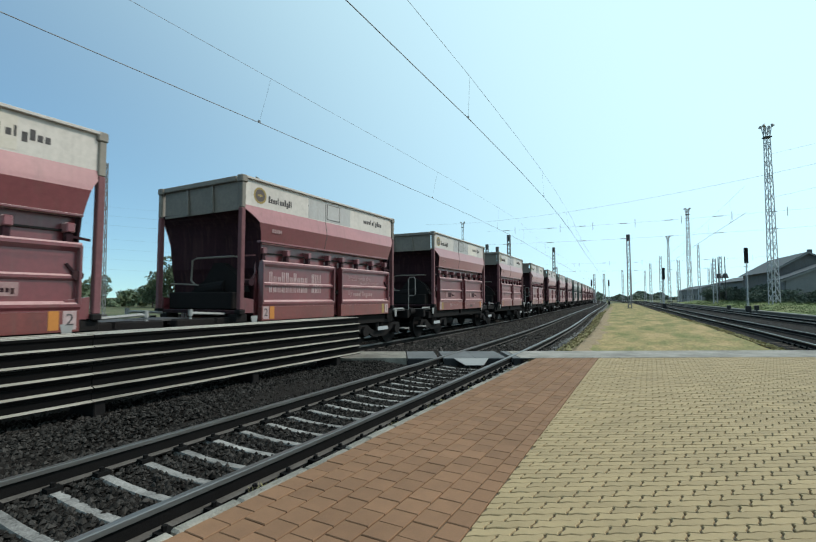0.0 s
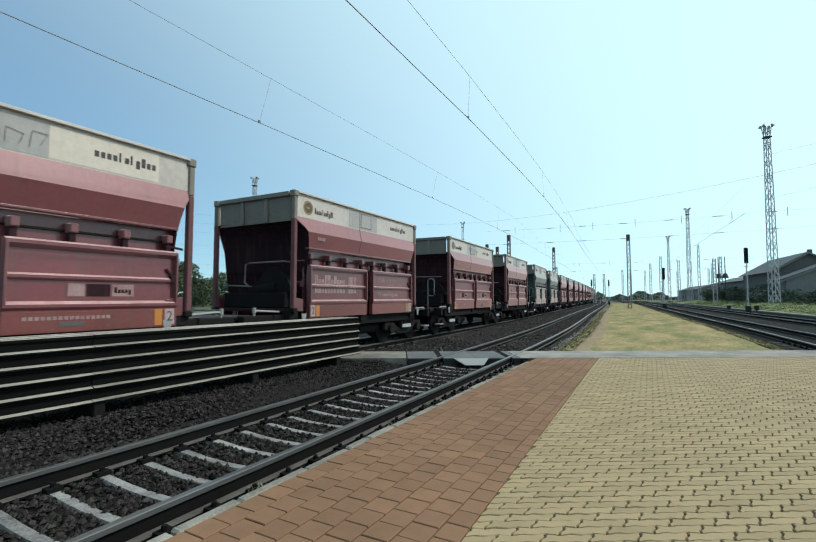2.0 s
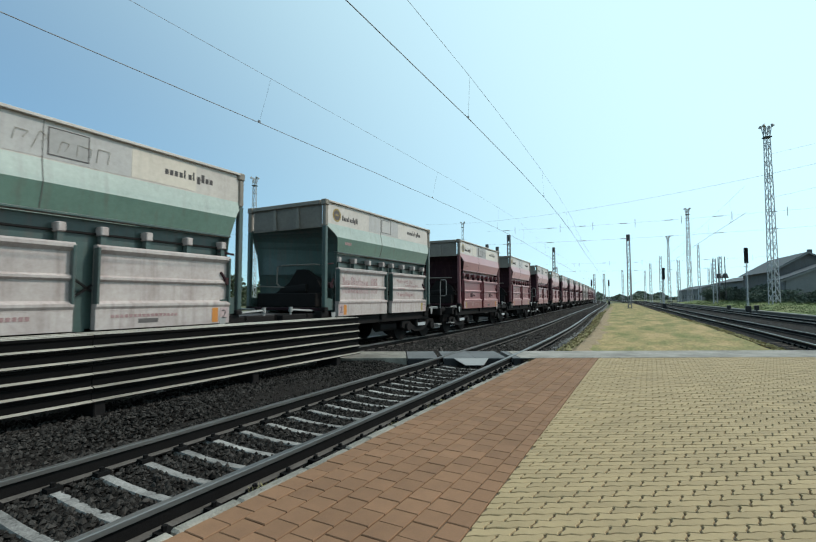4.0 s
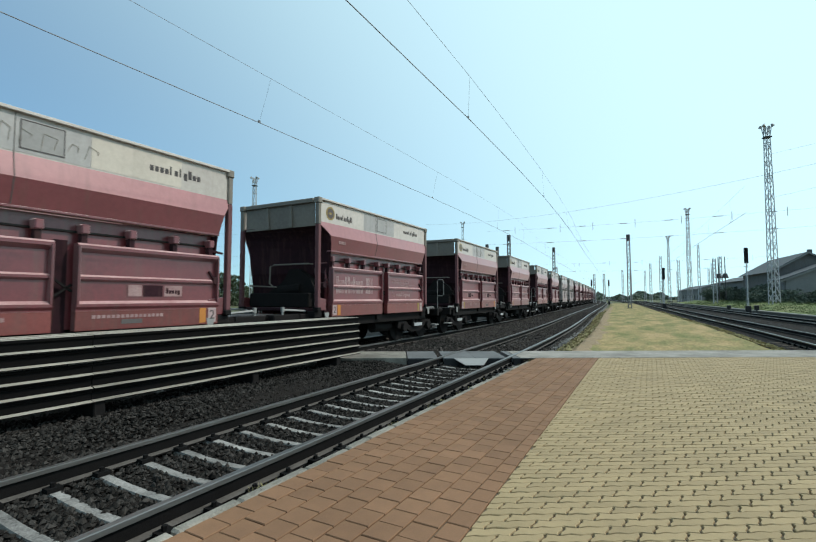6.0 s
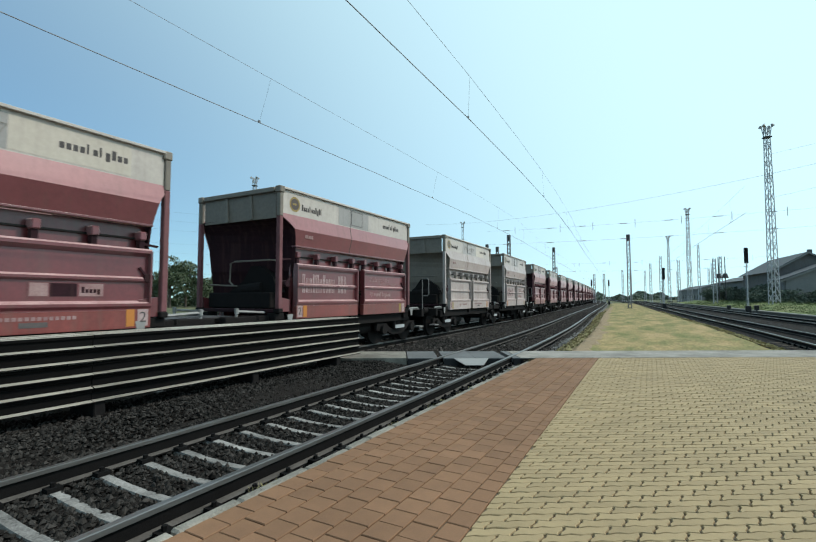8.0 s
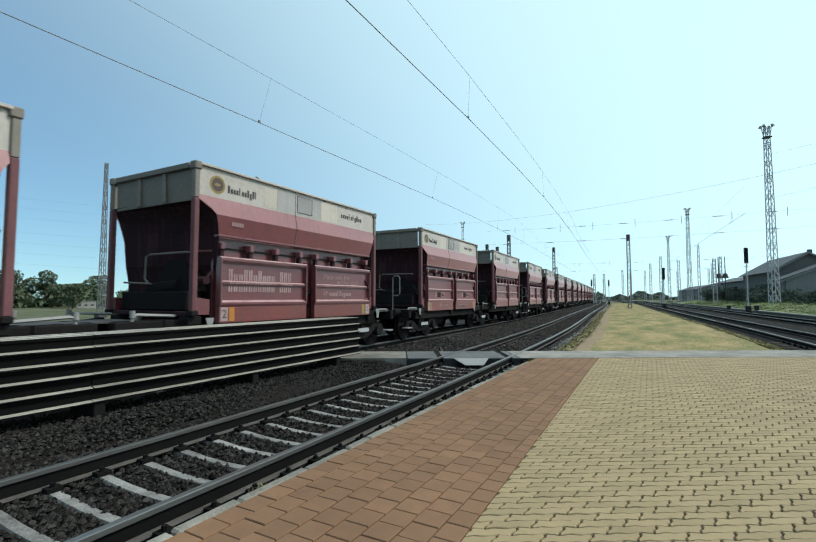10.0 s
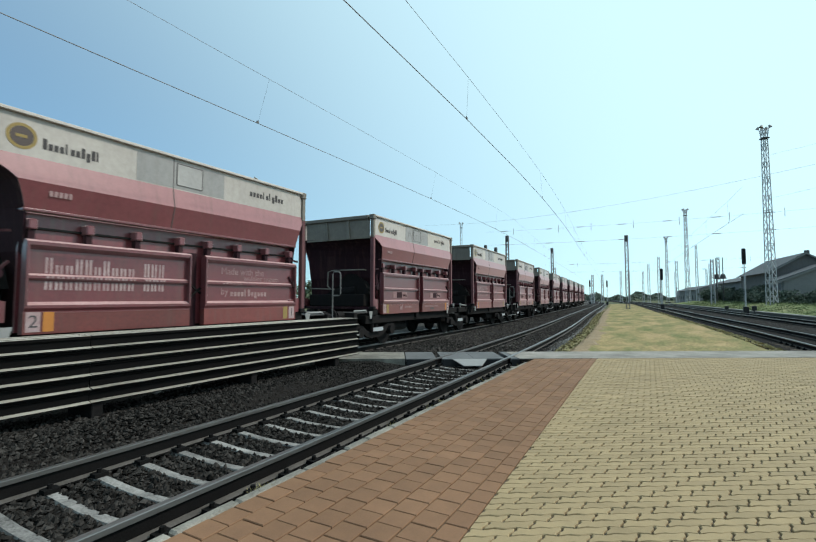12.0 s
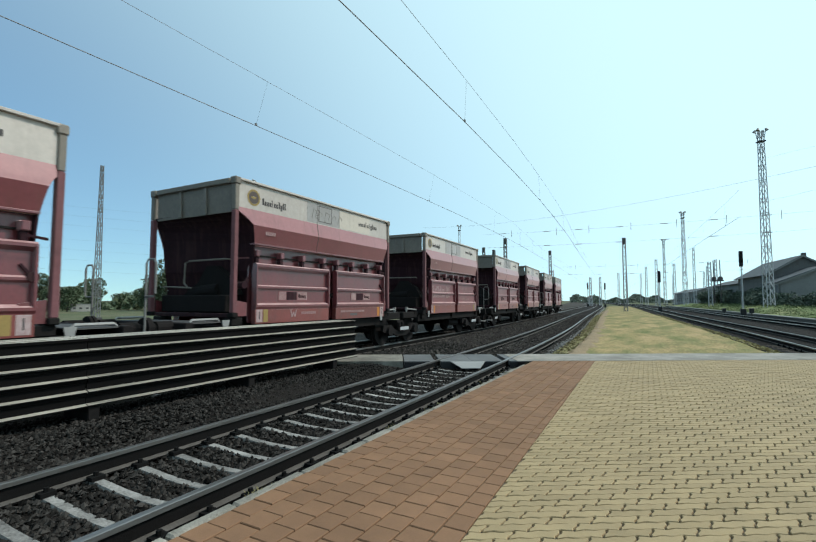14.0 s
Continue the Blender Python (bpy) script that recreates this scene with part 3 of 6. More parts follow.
RAIL_MI = [1, 0, 0, 2, 0, 0, 0, 2, 0, 0, 1, 1, 1, 1]   # 1: worn head, 2: foot painted lighter, as if lit

# ---------- ground, tracks, platform ----------


def structure(ob, label, category):
    return tagged(ob, label, category, kind="structure")


def ground_sheet():
    xs = [-2600, -700, -250, -120, -70, -40, -25, -15, -5, 5, 15, 30, 60, 120, 300, 800, 2600]
    ys = [-400, -100, -30, 0, 30, 60, 100, 150, 220, 350, 600, 1200, 3800]
    vs = [(x, y, -0.34 - (0.12 if x < -14 else 0)) for y in ys for x in xs]
    n = len(xs)
    fs = [(j * n + i, j * n + i + 1, (j + 1) * n + i + 1, (j + 1) * n + i) for j in range(len(ys) - 1) for i in range(n - 1)]
    structure(raw("ground", vs, fs, M["meadow"]), "flat green meadow reaching the horizon", "ground")


ground_sheet()
YS = [-30, -20, -12, -6] + [-3 + 1.5 * i for i in range(36)] + [52 + 6 * i for i in range(20)] + [180 + 30 * i for i in range(16)]


def bed(line, left, right, name, label, top=-0.2, ys=YS, heap=(), gravel="ballast"):
    prof = [(left - 0.25, -0.36), (left, top)] + [(a, z) for a, z in heap] + [(right, top), (right + 0.25, -0.36)]
    bm = sweep(line, prof, ys, 0)
    structure(part(name, bm, M[gravel]), label, "ballast")


bed(near_line, -3.35, 0.98, "ballast_bed", "dark basalt ballast bed under the platform track", heap=((-3.2, -0.09), (-2.0, -0.08), (-1.45, -0.17), (-1.2, -0.212), (0.85, -0.212)))
bed(train_line, -10.5, 1.38, "ballast_bed", "dark basalt ballast bed under the freight train", top=-0.205, gravel="lit_ballast")
bed(east_line, -1.6, 5.9, "ballast_bed", "dark ballast bed of the far pair of tracks")


def track(line, label, y_from, y_to, slab, spacing, detail_to, first, offs=0.0):
    tr = thing("railway_track", label, "railway track", kind="structure")
    ys = [y for y in YS if y_from <= y <= y_to]
    for side in (-1, 1):
        part("rail", sweep(line, RAIL, ys, offs + side * 0.755, RAIL_MI), [M["rail_rust"], M["rail_head"], M["rail_foot"]], tr)
    # concrete sleepers: thick under the rails, dished in the middle
    bm = bmesh.new()
    prof = [(-1.22, -0.17), (-0.72, -0.168), (-0.5, -0.178), (-0.25, -0.196), (0, -0.202), (0.25, -0.196), (0.5, -0.178), (0.72, -0.168), (1.22, -0.17)]
    rings = []
    for x, z in prof:
        rings.append([bm.verts.new((x, -0.12, -0.36)), bm.verts.new((x, -0.042, z)), bm.verts.new((x, 0.042, z)), bm.verts.new((x, 0.12, -0.36))])
    for a, b in zip(rings, rings[1:]):
        for i in range(3):
            bm.faces.new((a[i], a[i + 1], b[i + 1], b[i]))
    bm.faces.new(rings[0][::-1])
    bm.faces.new(rings[-1])
    bmesh.ops.recalc_face_normals(bm, faces=bm.faces)
    me = mesh_of(bm, "sleeper", slab)
    fb = bmesh.new()
    for side in (-1, 1):
        for e in (-1, 1):
            x = side * 0.755 + e * 0.115
            box(fb, x - 0.045, x + 0.045, -0.06, 0.06, -0.172, -0.135)
            rod(fb, (x, 0, -0.14), (x, 0, -0.10), 0.022, n=6)
    fme = mesh_of(fb, "fastening", M["rail_rust"])
    y, k = first, 0
    far = bmesh.new()
    while y < y_to:
        x, yy = line.xy(y, offs)
        hd = float(np.interp(y, line.y, line.h))
        jig = random.uniform(-0.012, 0.012)
        if y < detail_to:
            sl = new("sleeper", me)
            sl.parent, sl.matrix_basis = tr, pose(x, yy + jig, random.uniform(-0.006, 0.004) - (0.022 if y > 13 else 0), 0, 0, math.degrees(-hd) + random.uniform(-0.5, 0.5))
            fa = new("fastening", fme)
            fa.parent = sl
            y += spacing
        else:
            box(far, x - 1.22, x + 1.22, yy - 0.055, yy + 0.055, -0.34, -0.2125)
            y += spacing
        k += 1
        if k > 360:
            break
    if len(far.verts):
        tagged(part("sleepers", far, slab, tr), kind="stuff")
    else:
        far.free()
    return tr


track(near_line, "railway track with rusty rails on pale concrete sleepers", -30, 640, M["sleeper"], 0.401, 20, -10.032)
track(train_line, "railway track under the ore train", -60, 640, M["sleeper"], 0.6, 18, 5.0)
track(east_line, "railway track beside the dry grass strip", -30, 640, M["wood"], 0.6, 22, 10)
track(east_line, "second of the far railway tracks", -30, 640, M["wood"], 0.6, 12, 11, offs=EAST_OFF)


def rocks(name, n, region, parent_label, size, gravel="stone"):
    """Loose stones: squashed, jittered octahedra, in one mesh."""
    rng = np.random.default_rng(7)
    base = np.array([(1, 0, 0), (-1, 0, 0), (0, 1, 0), (0, -1, 0), (0, 0, 1), (0, 0, -1)], float)
    tri = np.array([(0, 2, 4), (2, 1, 4), (1, 3, 4), (3, 0, 4), (2, 0, 5), (1, 2, 5), (3, 1, 5), (0, 3, 5)])
    pts = region(rng, n)
    n = len(pts)
    sz = rng.uniform(0.6, 1.35, (n, 1, 1)) * size
    ang = rng.uniform(0, 2 * np.pi, n)
    v = base[None] * rng.uniform(0.65, 1.25, (n, 6, 1)) * sz * np.array([1, 1, 0.8])
    v = v + rng.normal(0, 0.16, v.shape) * sz
    c, s = np.cos(ang)[:, None], np.sin(ang)[:, None]
    x, y = v[..., 0] * c - v[..., 1] * s, v[..., 0] * s + v[..., 1] * c
    v = np.stack([x, y, v[..., 2]], -1) + pts[:, None]
    f = tri[None] + (np.arange(n) * 6)[:, None, None]
    ob = raw(name, v.reshape(-1, 3).tolist(), f.reshape(-1, 3).tolist(), M[gravel])
    return tagged(ob, parent_label, "gravel", kind="stuff")


def near_stones(rng, n):
    y = 1.2 + 14 * rng.uniform(0, 1, n) ** 1.35
    off = rng.uniform(-3.4, 0.92, n)
    keep = np.ones(n, bool)
    for r in (-0.755, 0.755):
        keep &= np.abs(off - r) > 0.07
    ph = ((y + 1.21) / 0.401) % 1.0
    on_sleeper = (np.minimum(ph, 1 - ph) < 0.125) & (np.abs(off) < 1.15)
    keep &= ~on_sleeper
    x = np.interp(y, near_line.y, near_line.x) + off
    cross = (y - 9.18) - (x + 6.42) * 0.586
    keep &= (cross < -0.05) | (cross > 1.75)
    z = np.where(np.abs(off) < 1.25, np.interp(np.abs(off), [0, 0.25, 0.5, 0.72], [-0.212, -0.208, -0.196, -0.19]), np.interp(off, [-3.35, -3.2, -2.0, -1.45, 2], [-0.18, -0.08, -0.07, -0.18, -0.19])) + rng.uniform(-0.02, 0.02, n) + np.where(off < -1.5, 0.025 * np.sin(y * 1.3) * np.cos(off * 2), 0)
    return np.stack([x, y, z], 1)[keep]


rocks("ballast_stones", 52000, near_stones, "loose dark basalt stones between and beside the rails", 0.026)


def rear_stones(rng, n):
    y = rng.uniform(-10, 1.2, n)
    off = rng.uniform(-3.3, 0.9, n)
    ph = ((y + 1.21) / 0.401) % 1.0
    keep = (np.abs(off - 0.755) > 0.07) & (np.abs(off + 0.755) > 0.07) & ~((np.minimum(ph, 1 - ph) < 0.19) & (np.abs(off) < 1.15))
    z = np.where(np.abs(off) < 1.25, -0.202, np.interp(off, [-3.35, -3.2, -2.0, -1.45, 2], [-0.18, -0.08, -0.07, -0.18, -0.19]))
    return np.stack([-3.87 + off, y, z], 1)[keep]


rocks("ballast_stones", 9000, rear_stones, "loose dark basalt stones beside the platform", 0.035)


def far_stones(rng, n):
    y = 9.5 + 45 * rng.uniform(0, 1, n) ** 1.5
    off = rng.uniform(-6.3, 1.5, n)
    keep = (np.abs(off - 0.755) > 0.08) & (np.abs(off + 0.755) > 0.08)
    x = np.interp(y, near_line.y, near_line.x) + off
    cross = (y - 9.18) - (x + 6.42) * 0.586
    keep &= cross > 1.75
    z = -0.195 + rng.uniform(-0.02, 0.025, n) - np.clip(off - 1.0, 0, 1) * 0.25 + np.interp(off, [-3.5, -3.2, -2.0, -1.45, -1.2], [0, 0.105, 0.115, 0.03, 0]) + np.where(off < -1.5, 0.02 * np.sin(y * 1.3) * np.cos(off * 2), 0)
    return np.stack([x, y, z], 1)[keep]


rocks("ballast_stones", 24000, far_stones, "loose brown-grey ballast stones beyond the path", 0.042, "lit_stone")

# The paved path that crosses the tracks at a slant.
P0, P_DIR = Vector((-6.42, 9.18, 0)), Vector((0.8628, 0.5055, 0))
P_N = Vector((-P_DIR.y, P_DIR.x, 0))
P_W = 1.42


def slab_on_path(bm, a0, a1, z0, z1, w0=0.0, w1=P_W):
    """A slab of the path between two distances along its near edge."""
    q = [P0 + P_DIR * a0 + P_N * w0, P0 + P_DIR * a1 + P_N * w0, P0 + P_DIR * a1 + P_N * w1, P0 + P_DIR * a0 + P_N * w1]
    lo = [bm.verts.new((p.x, p.y, z0)) for p in q]
    hi = [bm.verts.new((p.x, p.y, z1)) for p in q]
    bm.faces.new(hi)
    bm.faces.new(lo[::-1])
    for i in range(4):
        j = (i + 1) % 4
        bm.faces.new((lo[i], lo[j], hi[j], hi[i]))
    return bm


def path():
    p = thing("footpath", "pale worn asphalt path crossing the tracks at a slant", "path", kind="structure")
    part("path_surface", slab_on_path(bmesh.new(), 3.95, 22, -0.36, -0.012, 0.0, P_W), M["asphalt"], p)
    # the path edge's shadow line, laid as a dark strip
    part("path_edge", slab_on_path(bmesh.new(), 3.95, 22, -0.34, -0.022, -0.118, -0.003), M["ballast"], p, "dark strip for the shadow line along the path")
    part("path_surface", slab_on_path(bmesh.new(), -2.4, 1.15, -0.36, -0.01, 0.02, P_W), M["concrete"], p, "pale concrete slab between the tracks")
    # panels between and beside the rails
    for a0, a1 in ((1.18, 1.92), (2.06, 2.83), (2.84, 3.60), (3.76, 3.93)):
        part("crossing_panel", slab_on_path(bmesh.new(), a0, a1, -0.12, -0.014, 0.02, P_W), M["rubber"], p)
        # black strip below each panel, the last run on across the dark gap
        part("panel_skirt", slab_on_path(bmesh.new(), a0, a1 if a1 < 3.9 else 4.25, -0.30, -0.03, -0.03, 0.016), M["lamp_black"], p, "black strip along the near edge of the crossing panels")
    # sloping guard plate between the rails
    bm = bmesh.new()
    q0, q1 = P0 + P_DIR * 2.3 + P_N * 0.01, P0 + P_DIR * 3.15 + P_N * 0.01
    r0, r1 = P0 + P_DIR * 2.52 - P_N * 0.42, P0 + P_DIR * 2.95 - P_N * 0.42
    plate(bm, [(r0.x, r0.y, -0.12), (r1.x, r1.y, -0.12), (q1.x, q1.y, -0.016), (q0.x, q0.y, -0.016)], 0.02)
    part("guard_ramp", bm, M["steel_light"], p, "grey steel guard ramp between the rails")


path()


def loose_slab():
    s = thing("concrete_slab", "loose pale concrete slab lying on the ballast", "slab", at=pose(-7.0, 23.2, -0.2, 2, 0, 14))
    part("slab", one_box(-0.3, 0.3, -0.55, 0.55, 0, 0.09, bevel=0.015), M["concrete"], s)


loose_slab()


def path_y(x):
    """The y of the path's near edge at x."""
    return P0.y + (x - P0.x) * P_DIR.y / P_DIR.x - 0.13


EDGE_X, EAST_EDGE = -2.79, 3.78
platform = thing("platform", "low platform paved in red-brown and yellow concrete blocks", "platform", kind="structure")


def platform_base():
    bm = bmesh.new()
    loop = [(EDGE_X + 0.12, -9), (EAST_EDGE - 0.1, -9), (EAST_EDGE - 0.1, path_y(EAST_EDGE)), (EDGE_X + 0.12, path_y(EDGE_X + 0.12))]
    lo = [bm.verts.new((x, y, -0.36)) for x, y in loop]
    hi = [bm.verts.new((x, y, -0.016)) for x, y in loop]
    bm.faces.new(hi)
    bm.faces.new(lo[::-1])
    for i in range(4):
        j = (i + 1) % 4
        bm.faces.new((lo[i], lo[j], hi[j], hi[i]))
    part("bedding", bm, M["joint"], platform, "dark sand bed between the blocks")
    for k in range(23):
        kb = one_box(EAST_EDGE - 0.1, EAST_EDGE, -9 + k + 0.006, -9 + k + 0.994, -0.36, -0.004, bevel=0.012)
        part("kerb_stone", kb, M["concrete"], platform)
    y = -9.0
    while y < path_y(EDGE_X) - 1.0:
        jx, run = random.uniform(-0.012, 0.008), random.uniform(0.35, 0.8)
        kb = one_box(EDGE_X + 0.02 + jx, EDGE_X + 0.112 + jx, y + 0.008, y + run - 0.008, -0.36, -0.010 + random.uniform(-0.014, 0.006), bevel=0.016)
        part("kerb_stone", kb, M["concrete"], platform)
        y += run


platform_base()

# Dry grass strip between the near track and the far pair.


def grass_strip():
    bm = bmesh.new()
    rows = []
    ys = [-1] + [12 + 1.2 * i for i in range(50)] + [74 + 5 * i for i in range(12)]
    for y in ys[1:]:
        xl = near_line.xy(y, 1.65)[0]
        xr = east_line.xy(y, -1.75)[0]
        row = []
        for i in range(13):
            f = i / 12
            x = xl + (xr - xl) * f
            yy = max(y, path_y(x) + 0.1 + P_W / P_DIR.x * 1.0 + 0.02)
            z = -0.05 - (0.24 if i in (0, 12) else 0) + 0.03 * noise.noise((x * 0.7, yy * 0.7, 0))
            row.append(bm.verts.new((x, yy, z)))
        rows.append(row)
    for a, b in zip(rows, rows[1:]):
        for i in range(12):
            try:
                bm.faces.new((a[i], a[i + 1], b[i + 1], b[i]))
            except ValueError:
                pass
    bmesh.ops.remove_doubles(bm, verts=bm.verts, dist=1e-4)
    bmesh.ops.recalc_face_normals(bm, faces=bm.faces)
    structure(part("grass_strip", bm, M["dry_grass"]), "dry yellow-green mown grass strip between tracks", "grass")
    rng = np.random.default_rng(3)
    n = 5000
    y = 12 + 45 * rng.uniform(0, 1, n) ** 1.6
    f = rng.uniform(-0.02, 0.07, n)
    f = np.where(rng.uniform(0, 1, n) < 0.5, f, 1 - f)
    xl = np.interp(y, near_line.y, near_line.x) + 1.45
    xr = np.interp(y, east_line.y, east_line.x) - 1.6
    x = xl + (xr - xl) * f
    keep = y > P0.y + (x - P0.x) * P_DIR.y / P_DIR.x + P_W / P_DIR.x + 0.05
    x, y, f = x[keep], y[keep], f[keep]
    n = len(x)
    a = rng.uniform(0, 2 * np.pi, n)
    hgt = rng.uniform(0.012, 0.035, n) * (1 + 0.6 * (np.abs(f - 0.5) > 0.42))
    wd = rng.uniform(0.015, 0.04, n) * (1 + y / 30)
    lean = rng.normal(0, 0.05, (n, 2))
    zb = np.where(np.abs(f - 0.5) > 0.46, -0.2, -0.06)
    v = np.stack([np.stack([x - np.cos(a) * wd, y - np.sin(a) * wd, zb], 1), np.stack([x + np.cos(a) * wd, y + np.sin(a) * wd, zb], 1), np.stack([x + lean[:, 0], y + lean[:, 1], zb + hgt], 1)], 1)
    fs = np.arange(n * 3).reshape(-1, 3)
    tagged(raw("grass_tufts", v.reshape(-1, 3).tolist(), fs.tolist(), M["grass_blade"]), "dry grass tufts on the strip between tracks", "grass", kind="stuff")


grass_strip()


def soil_margin():
    """A ragged band of bare soil between the ballast and the grass."""
    bm = bmesh.new()
    rows = []
    y = 12.6
    while y < 80:
        xl = near_line.xy(y, 1.60)[0]
        w = 0.85 + 0.55 * noise.noise((y * 0.45, 3.0, 0)) + 0.28 * noise.noise((y * 1.7, 8.0, 0))
        row = []
        for i, f in enumerate((-0.25, 0.12, 0.45, 0.8, 1.0)):
            x = xl + w * f
            z = min(-0.05, -0.29 + 0.7 * max(0, x - xl)) + 0.03 * noise.noise((x * 0.7, y * 0.7, 0))
            row.append(bm.verts.new((x, y, z + (0.012, 0.035, 0.03, 0.022, -0.02)[i])))
        rows.append(row)
        y += 0.22 if y < 40 else 0.8
    for a, b in zip(rows, rows[1:]):
        for i in range(4):
            bm.faces.new((a[i], a[i + 1], b[i + 1], b[i]))
    bmesh.ops.recalc_face_normals(bm, faces=bm.faces)
    structure(part("bare_soil", bm, M["soil"]), "bare ochre soil along the edge of the grass", "soil")


soil_margin()


def kerb_weeds():
    rng = np.random.default_rng(5)
    spots = rng.uniform(2.2, 11, 22)
    base = np.repeat(spots, 9)
    n = len(base)
    y = base + rng.normal(0, 0.05, n)
    x = EDGE_X + 0.03 + rng.normal(0, 0.03, n)
    a = rng.uniform(0, np.pi, n)
    hgt = rng.uniform(0.01, 0.038, n)
    wd = rng.uniform(0.002, 0.005, n)
    lean = rng.normal(0, 0.035, (n, 2))
    z = np.full(n, -0.02)
    v = np.stack([np.stack([x - np.cos(a) * wd, y - np.sin(a) * wd, z], 1), np.stack([x + np.cos(a) * wd, y + np.sin(a) * wd, z], 1), np.stack([x + lean[:, 0], y + lean[:, 1], z + hgt], 1)], 1)
    tagged(raw("kerb_weeds", v.reshape(-1, 3).tolist(), np.arange(n * 3).reshape(-1, 3).tolist(), M["grass_blade"]), "small dry weeds growing along the platform kerb", "weeds", kind="stuff")


kerb_weeds()


def far_platform():
    ys = [y for y in YS if 8 < y < 150]
    edge = thing("platform_edge", "pale concrete edge of the overgrown far platform", "platform edge", kind="structure")
    part("coping", sweep(east_line, [(7.97, -0.055), (7.97, 0.03), (8.35, 0.03), (8.35, -0.055)], ys, 0), M["kerb_pale"], edge)
    # wall coloured dark to carry the shade below the coping
    part("edge_wall", sweep(east_line, [(8.03, -0.36), (8.03, -0.058), (8.35, -0.058), (8.35, -0.36)], ys, 0), M["mast_dark"], edge, "wall under the coping, darkened for its shade")
    bm = sweep(east_line, [(8.36, -0.36), (8.36, -0.03), (9.6, 0.02), (11.2, 0.28), (13.0, 0.62), (14.4, 0.7), (16.5, -0.48)], [y for y in YS if 8 < y < 150], 0)
    structure(part("overgrown_platform", bm, M["bank"]), "overgrown green bank behind the far platform edge", "grass")


far_platform()

# ---------- stack of stored rails beside the track ----------


def rail_stack():
    st = thing("rail_stack", "stack of stored steel rails on timber bearers beside the track", "rail stack")
    prof = [(-0.036, 0.166), (-0.036, 0.134), (-0.009, 0.12), (-0.009, 0.032), (-0.075, 0.013), (-0.075, 0.0), (0.075, 0.0), (0.075, 0.013), (0.009, 0.032), (0.009, 0.12), (0.036, 0.134), (0.036, 0.166), (0.024, 0.171), (-0.024, 0.171)]
    # 1: upward faces in the pale steel, painted as if sunlit
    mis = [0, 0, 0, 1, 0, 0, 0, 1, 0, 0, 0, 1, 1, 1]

    def rail_mesh(length):
        bm = bmesh.new()
        rows = [[bm.verts.new((a, length * q / 4, z)) for a, z in prof] for q in range(5)]
        for r0, r1 in zip(rows, rows[1:]):
            for i in range(len(prof)):
                j = (i + 1) % len(prof)
                bm.faces.new((r0[i], r0[j], r1[j], r1[i])).material_index = mis[i]
        bm.faces.new(rows[0])
        bm.faces.new(rows[-1][::-1])
        bmesh.ops.recalc_face_normals(bm, faces=bm.faces)
        return mesh_of(bm, "stored_rail", [M["new_rail"], M["new_rail_lit"]])
    # two lengths end to end, with a narrow gap between them
    rear, front = rail_mesh(18.08), rail_mesh(5.89)
    for layer in range(5):
        for k in range(4):
            for me, y in ((rear, -14.88), (front, 3.208)):
                ob = new("rail", me)
                ob.parent = st
                ob.matrix_basis = pose(-6.40 - k * 0.153 + random.uniform(-0.008, 0.008), y + random.uniform(-0.003, 0.003), 0.125 + layer * 0.1725 + (random.uniform(-0.002, 0.0) if y < 0 else 0))
    for y in (-12, -8.5, -5.2, -2.2, 0.6, 3.3, 5.9, 8.3):
        # timber bearers in near black, the shade under the stack in their colour
        part("bearer", one_box(-6.95, -6.36, y - 0.07, y + 0.07, -0.14, 0.123, bevel=0.012), M["steel_dark"], st)


rail_stack()

# ---------- the ore train ----------
BOX_L, GAP_IN, GAP_OUT = 6.107, 8.679, 9.077
PITCH = GAP_IN + GAP_OUT
WIDEN = 1.135   # the containers are a little wider than the drawn profile


def loft(bm, pts, y0, y1, mi=0, mis=None):
    """A profile of (x, z) points drawn out along y, closed, with ends."""
    a = [bm.verts.new((x, y0, z)) for x, z in pts]
    b = [bm.verts.new((x, y1, z)) for x, z in pts]
    n = len(pts)
    for i in range(n):
        j = (i + 1) % n
        bm.faces.new((a[i], a[j], b[j], b[i])).material_index = mis[i] if mis else mi
    bm.faces.new(a[::-1])
    bm.faces.new(b)
    bmesh.ops.recalc_face_normals(bm, faces=bm.faces)
    return bm


INSET = [(3.38, 0.03), (3.31, 0.07), (3.23, 0.18), (3.15, 0.28), (3.05, 0.37), (2.86, 0.43), (2.67, 0.47)]
NEAR_DEEPER = 1.28


def inset(v, sg, e):
    """How far the hull steps back from its end: little at the far end, more at the near end on the discharge side, less behind."""
    return v * 0.58 if e else v * (NEAR_DEEPER if sg > 0 else 0.62)


SIDE_X = {3.38: 1.19, 3.05: 1.245, 2.67: 1.165}
FLAP = [(1.08, 2.26), (1.17, 2.265), (1.205, 2.235), (1.205, 2.19), (1.135, 2.13), (1.135, 1.80), (1.183, 1.770), (1.183, 1.735), (1.135, 1.70), (1.135, 1.41), (1.210, 1.365), (1.210, 1.325), (1.185, 1.28), (1.185, 1.262), (1.08, 1.262)]
FLAP_MI = [1, 1, 0, 0, 0, 1, 0, 0, 0, 1, 0, 0, 0, 0, 0]   # 1: upward faces painted pale, as the ledges' highlight
